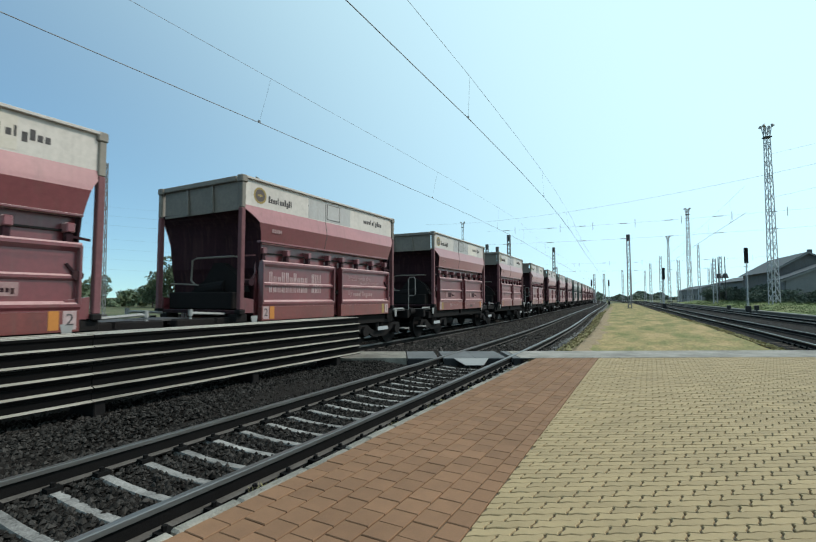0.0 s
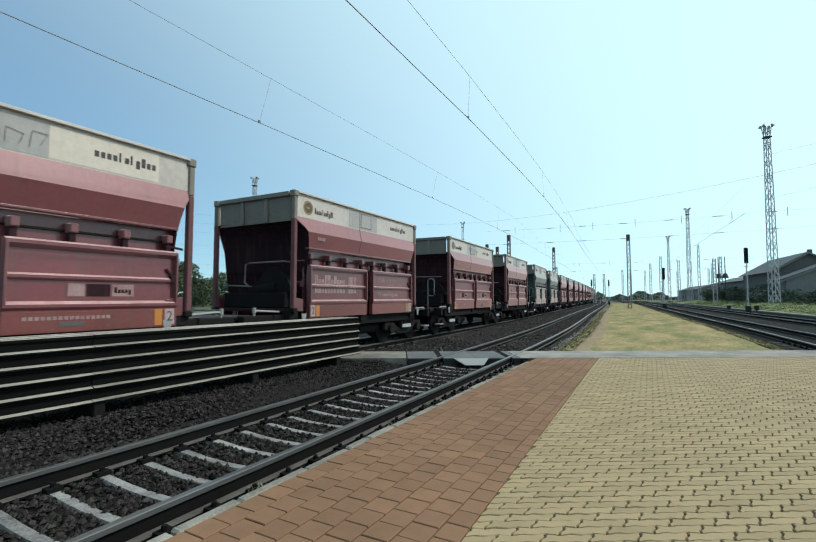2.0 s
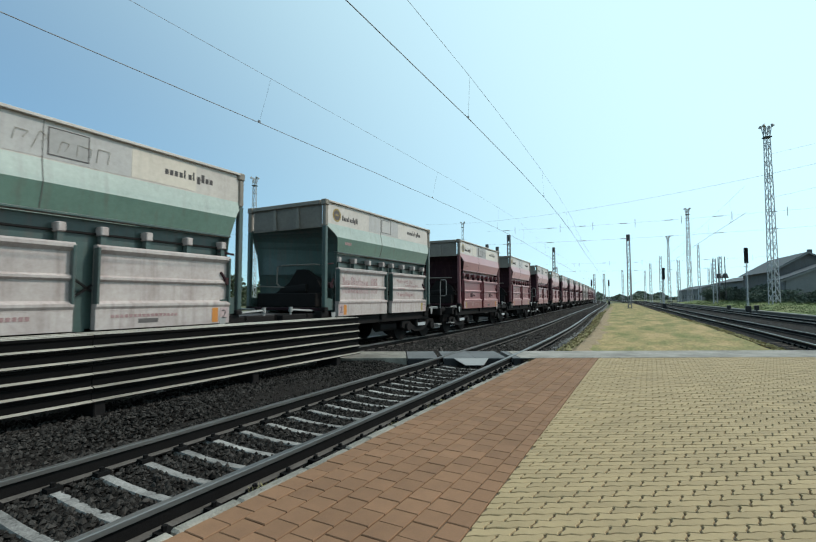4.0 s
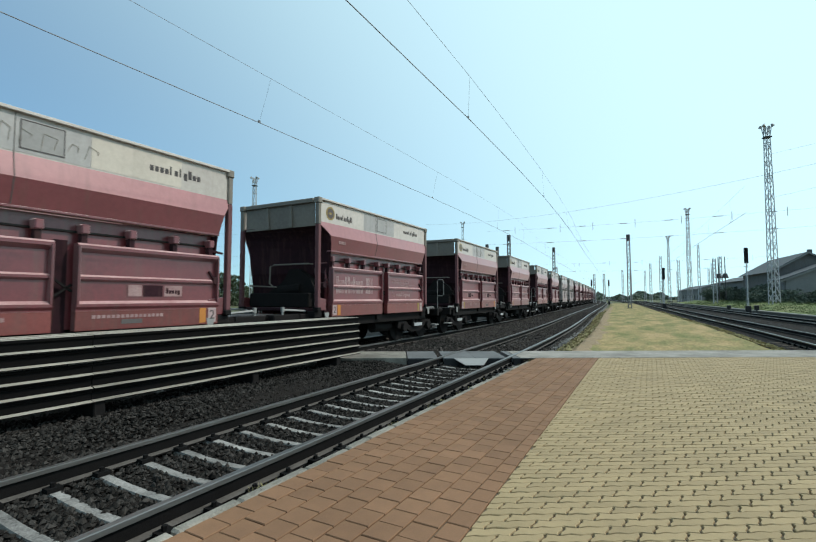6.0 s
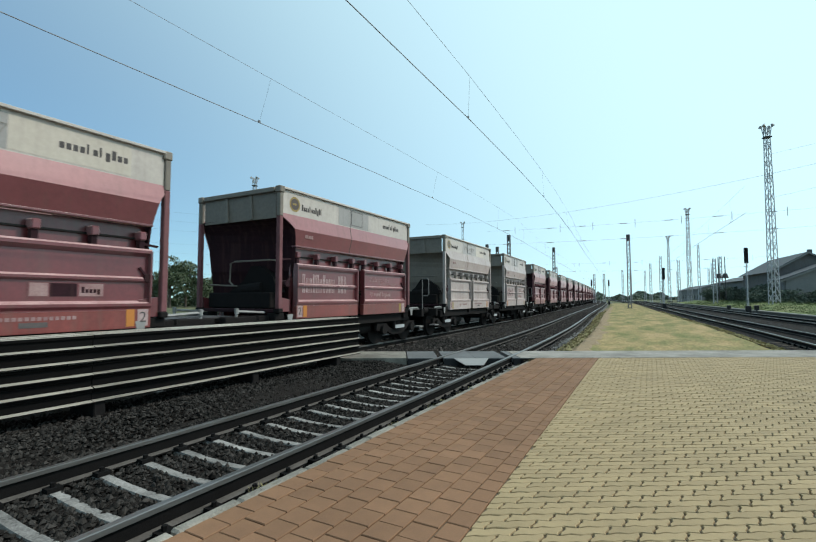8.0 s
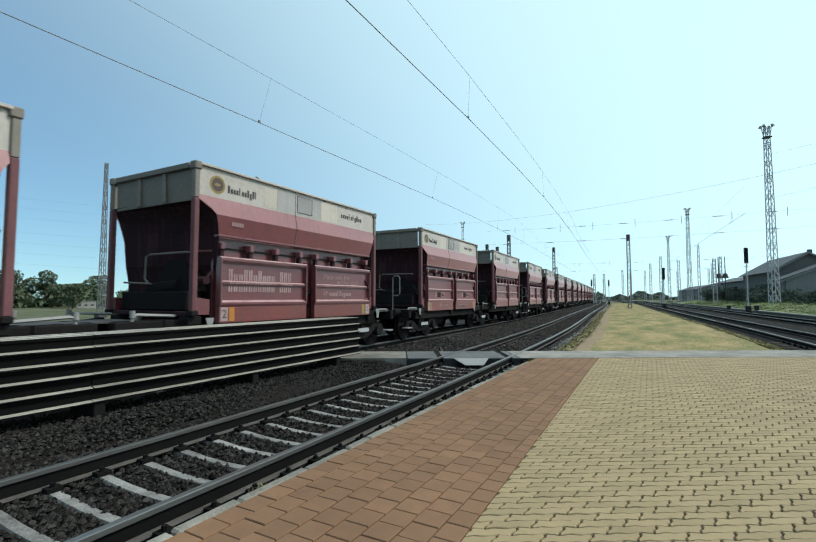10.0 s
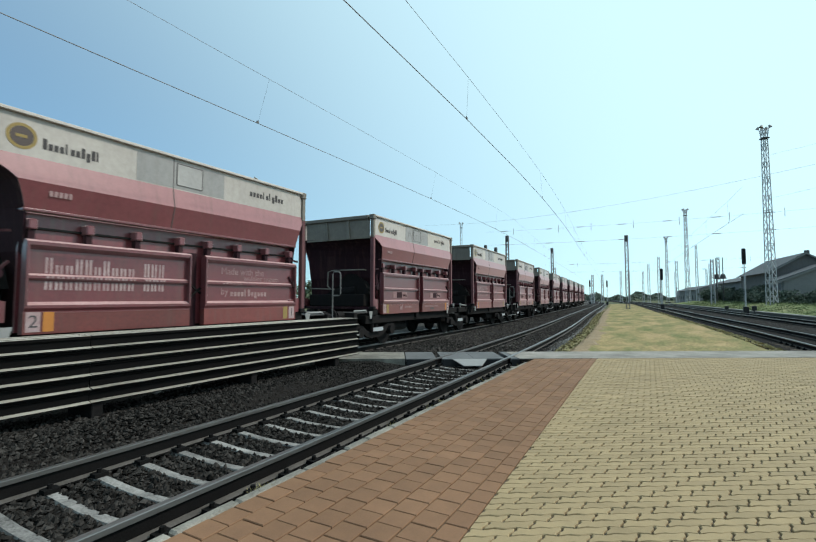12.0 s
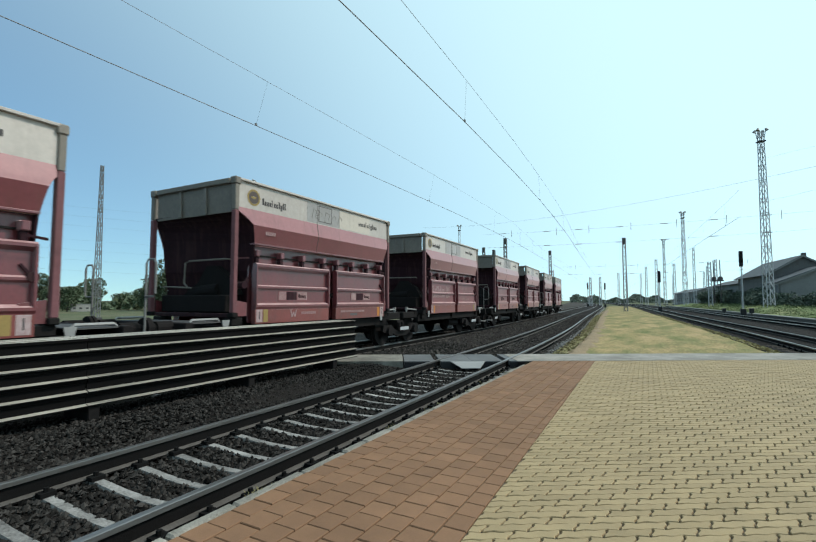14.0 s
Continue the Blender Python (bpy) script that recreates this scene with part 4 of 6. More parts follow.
FLAP_FOOT = [(1.08, 1.26), (1.187, 1.26), (1.187, 0.97), (1.08, 0.97)]
HOOKS = (0.70, 1.42, 2.15, 2.92, 3.50, 4.20, 4.95, 5.68)
FLAPS = ((0.63, 3.10), (3.40, 5.83))


def side_x(z):
    zs = sorted(SIDE_X)
    return float(np.interp(z, zs, [SIDE_X[k] for k in zs]))


def word_bars(parent, y0, y1, z, height, material, shapes, name="lettering", x=1.2):
    """A name drawn as a row of plain blocks: 0 low, 1 tall, 2 tall and thin, 3 hanging below the line."""
    bm = bmesh.new()
    step = (y1 - y0) / len(shapes)
    for i, k in enumerate(shapes):
        foot, head, wide = ((0, 0.62, 0.72), (0, 1.0, 0.72), (0, 1.0, 0.35), (-0.28, 0.62, 0.72))[k]
        box(bm, x, x + 0.003, y0 + i * step, y0 + (i + wide) * step, z - height / 2 + foot * height, z - height / 2 + head * height)
    return tagged(part(name, bm, material, parent), kind="stuff")


def ore_container(kind, skin, label, seed):
    """A 20-foot open-top side-discharge ore container. Its near end is at y = 0, the rail heads at z = 0."""
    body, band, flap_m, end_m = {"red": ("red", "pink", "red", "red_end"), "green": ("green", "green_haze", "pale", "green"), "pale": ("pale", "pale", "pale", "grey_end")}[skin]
    rng = random.Random(seed)
    c = thing("ore_container", label, "freight container", "ore containers on the train")
    L = BOX_L
    for sg in (1, -1):
        # white upper panel
        part("upper_panel", one_box(min(sg * 1.17, sg * 1.19), max(sg * 1.17, sg * 1.19), 0.03, L - 0.03, 3.38, 3.93), M["white"], c, "dirty white upper side panel")
        # bleached band and dark band with rounded shoulders
        for name, z_hi, z_lo, m in (("shoulder_band", 3.38, 3.05, band), ("sloping_band", 3.05, 2.67, {"red": "band_red", "green": "green_pale"}.get(skin, body))):
            lv = [(z, i) for z, i in INSET if z_lo - 1e-6 <= z <= z_hi + 1e-6]
            bm = bmesh.new()
            rows = []
            for z, ins in lv:
                x = side_x(z)
                a0, a1 = inset(ins, sg, 0), L - inset(ins, sg, 1)
                rows.append([bm.verts.new((sg * x, a0, z)), bm.verts.new((sg * x, a1, z)), bm.verts.new((sg * (x - 0.03), a1, z)), bm.verts.new((sg * (x - 0.03), a0, z))])
            for a, b in zip(rows, rows[1:]):
                for i in range(4):
                    j = (i + 1) % 4
                    bm.faces.new((a[i], a[j], b[j], b[i]))
            bm.faces.new(rows[0])
            bm.faces.new(rows[-1][::-1])
            bmesh.ops.recalc_face_normals(bm, faces=bm.faces)
            part(name, bm, M[m], c)
        lo, hi = sorted((sg * 1.06, sg * 1.185))
        part("ledge", one_box(lo, hi, 0.58, L - 0.27, 2.645, 2.685, bevel=0.008), M[body], c)
        lo, hi = sorted((sg * 0.98, sg * 1.02))
        part("hook_wall", one_box(lo, hi, 0.61, L - 0.28, 0.99, 2.644), M[body], c)
        bm = one_box(*sorted((sg * 1.021, sg * 1.06)), 0.62, L - 0.29, 2.42, 2.45)
        part("hinge_bar", bm, M["steel_dark"], c)
        for y in HOOKS if sg == 1 else ():
            bm = bmesh.new()
            box(bm, 1.021, 1.185, y - 0.055, y + 0.055, 2.405, 2.545, bevel=0.014)
            # tongue takes the darker end paint, for the shade below the hook
            box(bm, 1.06, 1.15, y - 0.04, y + 0.04, 2.262, 2.404, mi=1)
            part("hook", bm, [M["band_red" if skin == "red" else flap_m], M[end_m]], c)
        for y0, y1 in FLAPS:
            fl = part("discharge_flap", loft(bmesh.new(), [(sg * x, z) for x, z in FLAP], y0, y1, mis=FLAP_MI), [M[flap_m], M["lip_highlight" if skin == "red" else flap_m]], c)
            part("flap_foot", loft(bmesh.new(), [(sg * x, z) for x, z in FLAP_FOOT], y0, y1), M["rust_red" if skin == "red" else flap_m], fl)
            for ye, s2 in ((y0, 1), (y1, -1)) if sg == 1 else ():
                lo, hi = sorted((sg * 1.09, sg * 1.215))
                ya, yb = sorted((ye, ye + s2 * 0.035))
                part("flap_edge", one_box(lo, hi, ya - 0.002, yb + 0.002, 1.36, 2.22, bevel=0.006), M[body], fl)
        # middle pillar and lever behind the flap joint
        lo, hi = sorted((sg * 1.021, sg * 1.036))
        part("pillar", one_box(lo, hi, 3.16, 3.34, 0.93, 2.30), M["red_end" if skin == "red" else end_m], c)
        if sg < 0:
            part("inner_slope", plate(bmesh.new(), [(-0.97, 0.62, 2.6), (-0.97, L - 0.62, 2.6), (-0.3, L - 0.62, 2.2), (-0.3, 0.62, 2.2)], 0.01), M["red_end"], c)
            part("top_rail", one_box(-1.24, -1.02, 0.1, L - 0.1, 3.925, 3.975, bevel=0.008), M["white"], c)
            continue
        bm = bmesh.new()
        beam(bm, (sg * 1.1, 3.12, 1.75), (sg * 1.1, 3.38, 1.55), 0.03)
        beam(bm, (sg * 1.1, 3.12, 1.45), (sg * 1.1, 3.38, 1.65), 0.03)
        part("lever", bm, M["steel_dark"], c)
        lo, hi = sorted((sg * 1.02, sg * 1.24))
        part("top_rail", one_box(lo, hi, 0.1, L - 0.1, 3.925, 3.975, bevel=0.008), M["white"], c)
        # inner slopes towards the outlets
        bm = plate(bmesh.new(), [(sg * 0.97, 0.62, 2.6), (sg * 0.97, L - 0.62, 2.6), (sg * 0.3, L - 0.62, 2.2), (sg * 0.3, 0.62, 2.2)], 0.01)
        part("inner_slope", bm, M["red_end"], c)
    for e in (0, 1):
        Y = (lambda v: v) if e == 0 else (lambda v: L - v)

        def ybox(x0, x1, y0, y1, z0, z1, bevel=0.0):
            a, b = sorted((Y(y0), Y(y1)))
            return one_box(x0, x1, a, b, z0, z1, bevel=bevel)
        ew = part("end_panel", ybox(-1.07, 1.07, 0.07, 0.09, 3.27, 3.93), M["grey_end"], c, "dusty upper end panel, greyed for its shade")
        for x in (-0.36, 0.36):
            bm = bmesh.new()
            plate(bm, [(x - 0.035, Y(0.068), 3.9), (x + 0.035, Y(0.068), 3.9), (x + 0.1, Y(0.03), 3.28), (x - 0.0, Y(0.03), 3.28)], 0.03)
            bmesh.ops.recalc_face_normals(bm, faces=bm.faces)
            part("rib", bm, M["grey_end"], ew)
        # end wall leaning inwards to the outlets
        pts = [(0.09, 3.33), (0.19, 3.23), (0.28, 3.15), (0.37, 3.05), (0.43, 2.86), (0.47, 2.67), (0.49, 2.1), (0.60, 1.75), (0.62, 1.10)]
        bm = bmesh.new()
        rows = [[bm.verts.new((x * (side_x(z) - 0.012 if z > 2.6 else 1.085), Y(inset(a, x, e)), z)) for x in (-1, 1)] for a, z in pts]
        back = [[bm.verts.new((x * (side_x(z) - 0.012 if z > 2.6 else 1.085), Y(inset(a, x, e) + 0.03), z)) for x in (-1, 1)] for a, z in pts]
        for q in (rows, back):
            for a, b in zip(q, q[1:]):
                bm.faces.new((a[0], a[1], b[1], b[0]))
        for i in (0, 1):
            for k in range(len(pts) - 1):
                bm.faces.new((rows[k][i], rows[k + 1][i], back[k + 1][i], back[k][i]))
        bm.faces.new((rows[0][0], rows[0][1], back[0][1], back[0][0]))
        bm.faces.new((rows[-1][0], rows[-1][1], back[-1][1], back[-1][0]))
        bmesh.ops.recalc_face_normals(bm, faces=bm.faces)
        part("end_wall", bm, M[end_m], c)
        for sg in (1, -1):
            x0, x1 = sorted((sg * 1.125, sg * 1.225))
            p = part("corner_post", ybox(x0, x1, 0.01, 0.115, 1.215, 3.30, bevel=0.012), M["post_red" if skin == "red" else body], c)
            part("post_head", ybox(x0, x1, 0.01, 0.115, 3.304, 3.83, bevel=0.012), M["grey_end"], p, "pale grey painted post head")
            x0, x1 = sorted((sg * 1.085, sg * 1.24))
            part("corner_casting", ybox(x0, x1, -0.01, 0.15, 3.83, 3.985, bevel=0.02), M["grey_end"], p)
            part("corner_casting", ybox(x0, x1, -0.005, 0.14, 1.12, 1.215, bevel=0.015), M["steel_dark"], p)
            # triangular foot gusset and the flap lever at its side
            bm = plate(bmesh.new(), [(sg * 1.13, Y(0.14), 1.14), (sg * 1.13, Y(0.46), 1.14), (sg * 1.13, Y(0.46), 1.42), (sg * 1.13, Y(0.14), 1.47)], 0.04)
            bmesh.ops.recalc_face_normals(bm, faces=bm.faces)
            part("gusset", bm, M[body], c)
            if sg < 0:
                continue
            bm = bmesh.new()
            rod(bm, (sg * 1.0, Y(0.32), 1.78), (sg * 1.2, Y(0.32), 1.78), 0.075, n=12)
            hub = part("lock_hub", bm, M["red_end"], c)
            part("lock_lever", beam(bmesh.new(), (sg * 1.15, Y(0.32), 1.78), (sg * 1.15, Y(0.46), 1.95), 0.035), M["red_end"], hub)
            part("tie_rod", beam(bmesh.new(), (sg * 1.12, Y(0.14), 2.32), (sg * 1.12, Y(0.48), 2.36), 0.035), M["red_end"], c)
        part("top_beam", ybox(-1.05, 1.05, 0.0, 0.12, 3.86, 3.97, bevel=0.012), M["grey_end"], c)
        part("bottom_beam", ybox(-1.05, 1.05, 0.05, 0.15, 1.12, 1.20, bevel=0.012), M["red_end"], c)
        # pipe rail and actuator in the end bay
        bm = bmesh.new()
        pipe(bm, [(0.72, Y(0.3), 2.34), (-0.32, Y(0.3), 2.34), (-0.45, Y(0.3), 2.30), (-0.47, Y(0.3), 1.85), (-0.36, Y(0.3), 1.75)], 0.022)
        pipe(bm, [(0.72, Y(0.3), 2.34), (0.72, Y(0.48), 2.34)], 0.02)
        pipe(bm, [(-1.05, Y(0.25), 1.78), (-0.2, Y(0.25), 1.74)], 0.02)
        part("pipe_rail", bm, M["grey_end"], c, "grey pipe rail")
        bm = bmesh.new()
        rod(bm, (-0.35, Y(0.42), 1.62), (0.45, Y(0.42), 1.7), 0.15, n=14)
        rod(bm, (0.45, Y(0.42), 1.7), (0.9, Y(0.42), 1.74), 0.045)
        part("actuator", bm, M["steel_dark"], c)
        # dark drive chest under a ridged hood, filling the foot of the bay
        part("drive_chest", one_box(-1.06, 0.80, *sorted((Y(0.22), Y(0.56))), 1.21, 1.58, bevel=0.02), M["steel_dark"], c)
        hood = loft(bmesh.new(), [(-0.55, 1.585), (0.92, 1.585), (0.74, 1.95), (0.36, 2.22), (0.12, 2.22), (-0.12, 1.86)], *sorted((Y(0.36), Y(0.58))))
        part("drive_hood", hood, M["steel_dark"], c)
    # floor saddle between the flaps
    bm = bmesh.new()
    loft(bm, [(-0.97, 1.0), (0.97, 1.0), (0.12, 1.9), (-0.12, 1.9)], 1.0, L - 1.0)
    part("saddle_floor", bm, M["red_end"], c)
    # markings on the upper panel: a ring emblem and two names as plain blocks
    x = 1.1915

    def ring(r1, r0, m, name, parent, label=""):
        bm = bmesh.new()
        n = 28
        loops = [[bm.verts.new((x + d, 0.52 + r * math.cos(i * math.tau / n), 3.635 + r * math.sin(i * math.tau / n))) for i in range(n)] for r, d in ((r1, 0.0), (r1, 0.003), (r0, 0.003), (r0, 0.0))]
        for p, q in zip(loops, loops[1:]):
            for i in range(n):
                j = (i + 1) % n
                bm.faces.new((p[i], p[j], q[j], q[i]))
        bmesh.ops.recalc_face_normals(bm, faces=bm.faces)
        return part(name, bm, M[m], parent, label)
    emblem = ring(0.175, 0.135, "gold", "emblem", c, "yellow-brown ring emblem")
    ring(0.132, 0.03, "insulator", "inner_ring", emblem)
    part("emblem_core", one_box(x + 0.0035, x + 0.005, 0.45, 0.58, 3.615, 3.655), M["gold"], emblem)
    word_bars(c, 0.76, 1.52, 3.60, 0.15, M["dark_mark"], (1, 0, 0, 0, 2, 0, 0, 1, 3, 1, 2), x=x)
    word_bars(c, 4.42, 5.40, 3.67, 0.15, M["dark_mark"], (0, 0, 0, 0, 2, 0, 2, 3, 1, 0, 0), x=x)
    # repainted and bleached patches, a framed inspection plate and the seam of the two side sheets
    y0, y3 = 2.15 + rng.uniform(-0.15, 0.25), 3.85 + rng.uniform(-0.35, 0.25)
    part("repaint_patch", one_box(x - 0.001, x + 0.001, y0, y3, 3.40, 3.885), M["grey_patch"], c, "grey repainted middle of the upper panel")
    if rng.random() < 0.6:
        part("repaint_patch", one_box(x - 0.001, x + 0.0012, y0 - rng.uniform(0.35, 0.6), y0 - 0.01, 3.42, 3.86), M["cream_patch"], c)
    if rng.random() < 0.7:
        part("repaint_patch", one_box(x - 0.001, x + 0.0012, y3 + 0.01, y3 + rng.uniform(0.5, 1.9), 3.41, 3.88), M["cream_patch"], c)
    yp = 2.72 + rng.uniform(-0.06, 0.1)
    plate_ob = part("inspection_plate", one_box(x + 0.0015, x + 0.006, yp, yp + 0.5, 3.47, 3.84), M["grey_patch"], c, "square grey inspection plate with a dark frame")
    fb = bmesh.new()
    for ya, yb, za, zb in ((yp - 0.014, yp, 3.456, 3.854), (yp + 0.5, yp + 0.514, 3.456, 3.854), (yp, yp + 0.5, 3.456, 3.47), (yp, yp + 0.5, 3.84, 3.854)):
        box(fb, x + 0.0015, x + 0.009, ya, yb, za, zb)
    part("plate_frame", fb, M["frame_grey"], plate_ob)
    seam = bmesh.new()
    for (za, xa), (zb, xb) in zip(((3.93, 1.19), (3.38, 1.19), (3.05, 1.245)), ((3.38, 1.19), (3.05, 1.245), (2.68, 1.168))):
        beam(seam, (xa + 0.001, yp - 0.07, za), (xb + 0.001, yp - 0.07, zb), 0.012, 0.008)
    part("seam", seam, M["frame_grey"], c)
    if rng.random() < 0.3:
        bm = bmesh.new()
        xs = x + 0.010
        for k in range(5):
            cy, cz = y0 + 0.25 + k * 0.27 + rng.uniform(-0.03, 0.03), 3.62 + rng.uniform(-0.03, 0.03)
            hh, ww = rng.uniform(0.06, 0.14), rng.uniform(0.06, 0.11)
            dots = [(cy - ww, cz - hh), (cy - ww * rng.uniform(-0.2, 1), cz + hh), (cy + ww, cz + hh * rng.uniform(0.2, 1)), (cy + ww * rng.uniform(0, 1), cz - hh * rng.uniform(0, 1))]
            for p, q in zip(dots, dots[1:]):
                beam(bm, (xs, *p), (xs, *q), 0.003, 0.007)
        tagged(part("scrawl", bm, M["grey_end"], c, "dark scrawled lines on the repainted patch"), kind="stuff")
    x = 1.1365
    if kind == "A":
        # a large name as plain upright blocks, running over the rib
        bm = bmesh.new()
        for i, tall in enumerate((1, 0, 0, 1, 1, 0, 1, 0, 0, 0, None, 1, 1, 1)):
            if tall is None:
                continue
            ya = 0.88 + i * 0.127
            for yb in (ya, ya + 0.056):
                box(bm, x, x + 0.003, yb, yb + 0.036, 1.575, 1.695)
                box(bm, 1.1835, 1.1865, yb, yb + 0.036, 1.737, 1.768)
                box(bm, x, x + 0.003, yb, yb + 0.036, 1.806, 2.03 if tall else 1.93)
        tagged(part("lettering", bm, M["mark"], c, "large bleached white lettering"), kind="stuff")
        letters("Made with the", 0.19, M["faint_mark"], "lettering", c, pose(x + 0.001, 3.80, 1.99, 90, 0, 90), 'LEFT')
        word_bars(c, 3.80, 4.30, 1.755, 0.035, M["faint_mark"], (0, 1, 1, 0, 0, 0), x=1.1835)
        letters("welding system", 0.16, M["faint_mark"], "lettering", c, pose(x + 0.001, 4.36, 1.865, 90, 0, 90), 'LEFT')
        letters("by", 0.19, M["faint_mark"], "lettering", c, pose(x + 0.001, 3.80, 1.59, 90, 0, 90), 'LEFT')
        word_bars(c, 4.03, 5.0, 1.57, 0.14, M["faint_mark"], (0, 0, 0, 0, 2, 1, 0, 3, 0, 0, 0), x=x)
    else:
        for y0 in (1.35, 4.15) if skin == "red" else ():
            pl = part("sign_plate", one_box(x, x + 0.004, y0, y0 + 0.98, 1.46, 1.68), M["band_red"], c, "faded reddish sign plate with pale blocks")
            part("sign_block", one_box(x + 0.0045, x + 0.006, y0 + 0.02, y0 + 0.24, 1.48, 1.665), M["faint_mark"], pl)
            part("sign_block", one_box(x + 0.0045, x + 0.006, y0 + 0.26, y0 + 0.60, 1.475, 1.665), M["red_end"], pl)
            part("sign_block", one_box(x + 0.0045, x + 0.006, y0 + 0.63, y0 + 0.96, 1.48, 1.665), M["faint_mark"], pl)
            word_bars(pl, y0 + 0.66, y0 + 0.93, 1.575, 0.09, M["red_end"], (1, 0, 0, 0, 3), x=x + 0.0065)
        bm = bmesh.new()
        for a, b in (((1.7, 1.24), (1.74, 1.09)), ((1.74, 1.09), (1.79, 1.2)), ((1.79, 1.2), (1.84, 1.09)), ((1.84, 1.09), (1.88, 1.24))):
            beam(bm, (1.190, *a), (1.190, *b), 0.004, 0.03)
        part("stencil_mark", bm, M["mark"], c)
        word_bars(c, 2.05, 2.6, 1.17, 0.06, M["faint_mark"], (1, 1, 1, 1, 1, 1, 1, 1), x=1.1885)
        word_bars(c, 3.62, 4.75, 1.17, 0.05, M["faint_mark"], (1,) * 16, x=1.1885)
        part("data_plate", one_box(1.1885, 1.192, 4.05, 4.38, 1.05, 1.12), M["frame_grey"], c)
    word_bars(c, 0.85, 1.15, 2.92, 0.09, M["faint_mark"], (1, 1, 1, 1, 1), x=1.222)
    near_no, far_no = ("2", "1") if kind == "A" else ("1", "2")
    for no, y0, yo in ((near_no, 0.66, 0.86), (far_no, 5.62, 5.44)):
        pl = part("number_plate", one_box(1.186, 1.1905, y0, y0 + 0.17, 1.0, 1.27), M["mark"], c, "white square with a number")
        letters(no, 0.24, M["dark_mark"], "numeral", pl, pose(1.1915, y0 + 0.085, 1.135, 90, 0, 90))
        part("colour_square", one_box(1.186, 1.1905, yo, yo + 0.13, 1.0, 1.27), M["orange" if no == "2" else "gold"], c)
    for ob in c.children_recursive:
        if ob.matrix_basis.translation.length > 0.01:
            ob.location.x *= WIDEN
        else:
            ob.data.transform(Matrix.Diagonal((WIDEN, 1, 1, 1)))
    return c


def articulated_wagon():
    """A two-part flat wagon on three bogies; its middle is at y = 0."""
    w = thing("flat_wagon", "dark dusty articulated flat wagon carrying two ore containers", "railway wagon", "wagons of the train")
    for e in (1, -1):
        y_in, y_out = sorted((e * 0.25, e * 8.28))
        part("centre_sill", one_box(-0.28, 0.28, y_in, y_out, 0.78, 1.02, bevel=0.015), M["steel_dark"], w)
        for sg in (1, -1):
            lo, hi = sorted((sg * 0.98, sg * 1.12))
            a, b = sorted((e * 1.15, e * 7.6))
            part("side_sill", one_box(lo, hi, a, b, 0.70, 0.945, bevel=0.01), M["steel_dark"], w)
            bm = bmesh.new()
            beam(bm, (sg * 1.05, e * 1.0, 1.02), (sg * 0.45, e * 0.35, 1.0), 0.12, 0.1)
            part("diagonal_beam", bm, M["steel_dark"], w)
            bm = bmesh.new()
            lo, hi = sorted((e * 8.27, e * 8.72))
            rod(bm, (sg * 0.875, e * 8.44, 0.98), (sg * 0.875, e * 8.74, 0.98), 0.115, n=14)
            rod(bm, (sg * 0.875, e * 8.74, 0.98), (sg * 0.875, e * 8.90, 0.98), 0.08, n=12)
            bf = part("buffer", bm, M["steel_dark"], w)
            part("buffer_head", rod(bmesh.new(), (sg * 0.875, e * 8.90, 0.98), (sg * 0.875, e * 8.95, 0.98), 0.185, n=16), M["steel_dark"], bf)
            part("step", one_box(sg * 1.15 - 0.12, sg * 1.15 + 0.12, e * 8.3 - 0.16, e * 8.3 + 0.16, 0.42, 0.46), M["steel_light"], w)
            # container seats with pale brackets
            for yc in (1.42, 7.25):
                part("container_seat", one_box(sg * 1.12 - 0.13, sg * 1.12 + 0.13, e * yc - 0.14, e * yc + 0.14, 0.96, 1.115, bevel=0.012), M["steel_dark"], w)
                bm = plate(bmesh.new(), [(sg * 1.262, e * yc - 0.09 + e * 0.3, 1.08), (sg * 1.262, e * yc + 0.09 + e * 0.3, 1.08), (sg * 1.262, e * yc + 0.04 + e * 0.3, 0.86), (sg * 1.262, e * yc - 0.04 + e * 0.3, 0.86)], 0.02)
                bmesh.ops.recalc_face_normals(bm, faces=bm.faces)
                part("bracket", bm, M["steel_light"], w)
            bm = bmesh.new()
            rod(bm, (sg * 0.75, e * 4.6, 0.52), (sg * 0.75, e * 5.6, 0.52), 0.16, n=14)
            part("air_tank", bm, M["steel_dark"], w)
        # handrail loop above the headstock, at one corner of each end
        bm = bmesh.new()
        xa, xb, yr = e * 1.08, e * 1.34, e * 8.76
        pipe(bm, [(xa, yr - e * 0.3, 0.80), (xa, yr - e * 0.03, 0.80), (xa, yr, 0.84), (xa, yr, 2.10), (xa + e * 0.05, yr, 2.16), (xb - e * 0.05, yr, 2.16), (xb, yr, 2.10), (xb, yr, 1.58), (xb - e * 0.05, yr, 1.53), (xa, yr, 1.53)], 0.019)
        part("handrail", bm, M["handrail"], w, "weathered grey handrail loop")
        for yc in (1.42, 4.3, 7.25):
            part("cross_beam", one_box(-1.2, 1.2, e * yc - 0.1, e * yc + 0.1, 0.80, 0.955, bevel=0.01), M["steel_dark"], w)
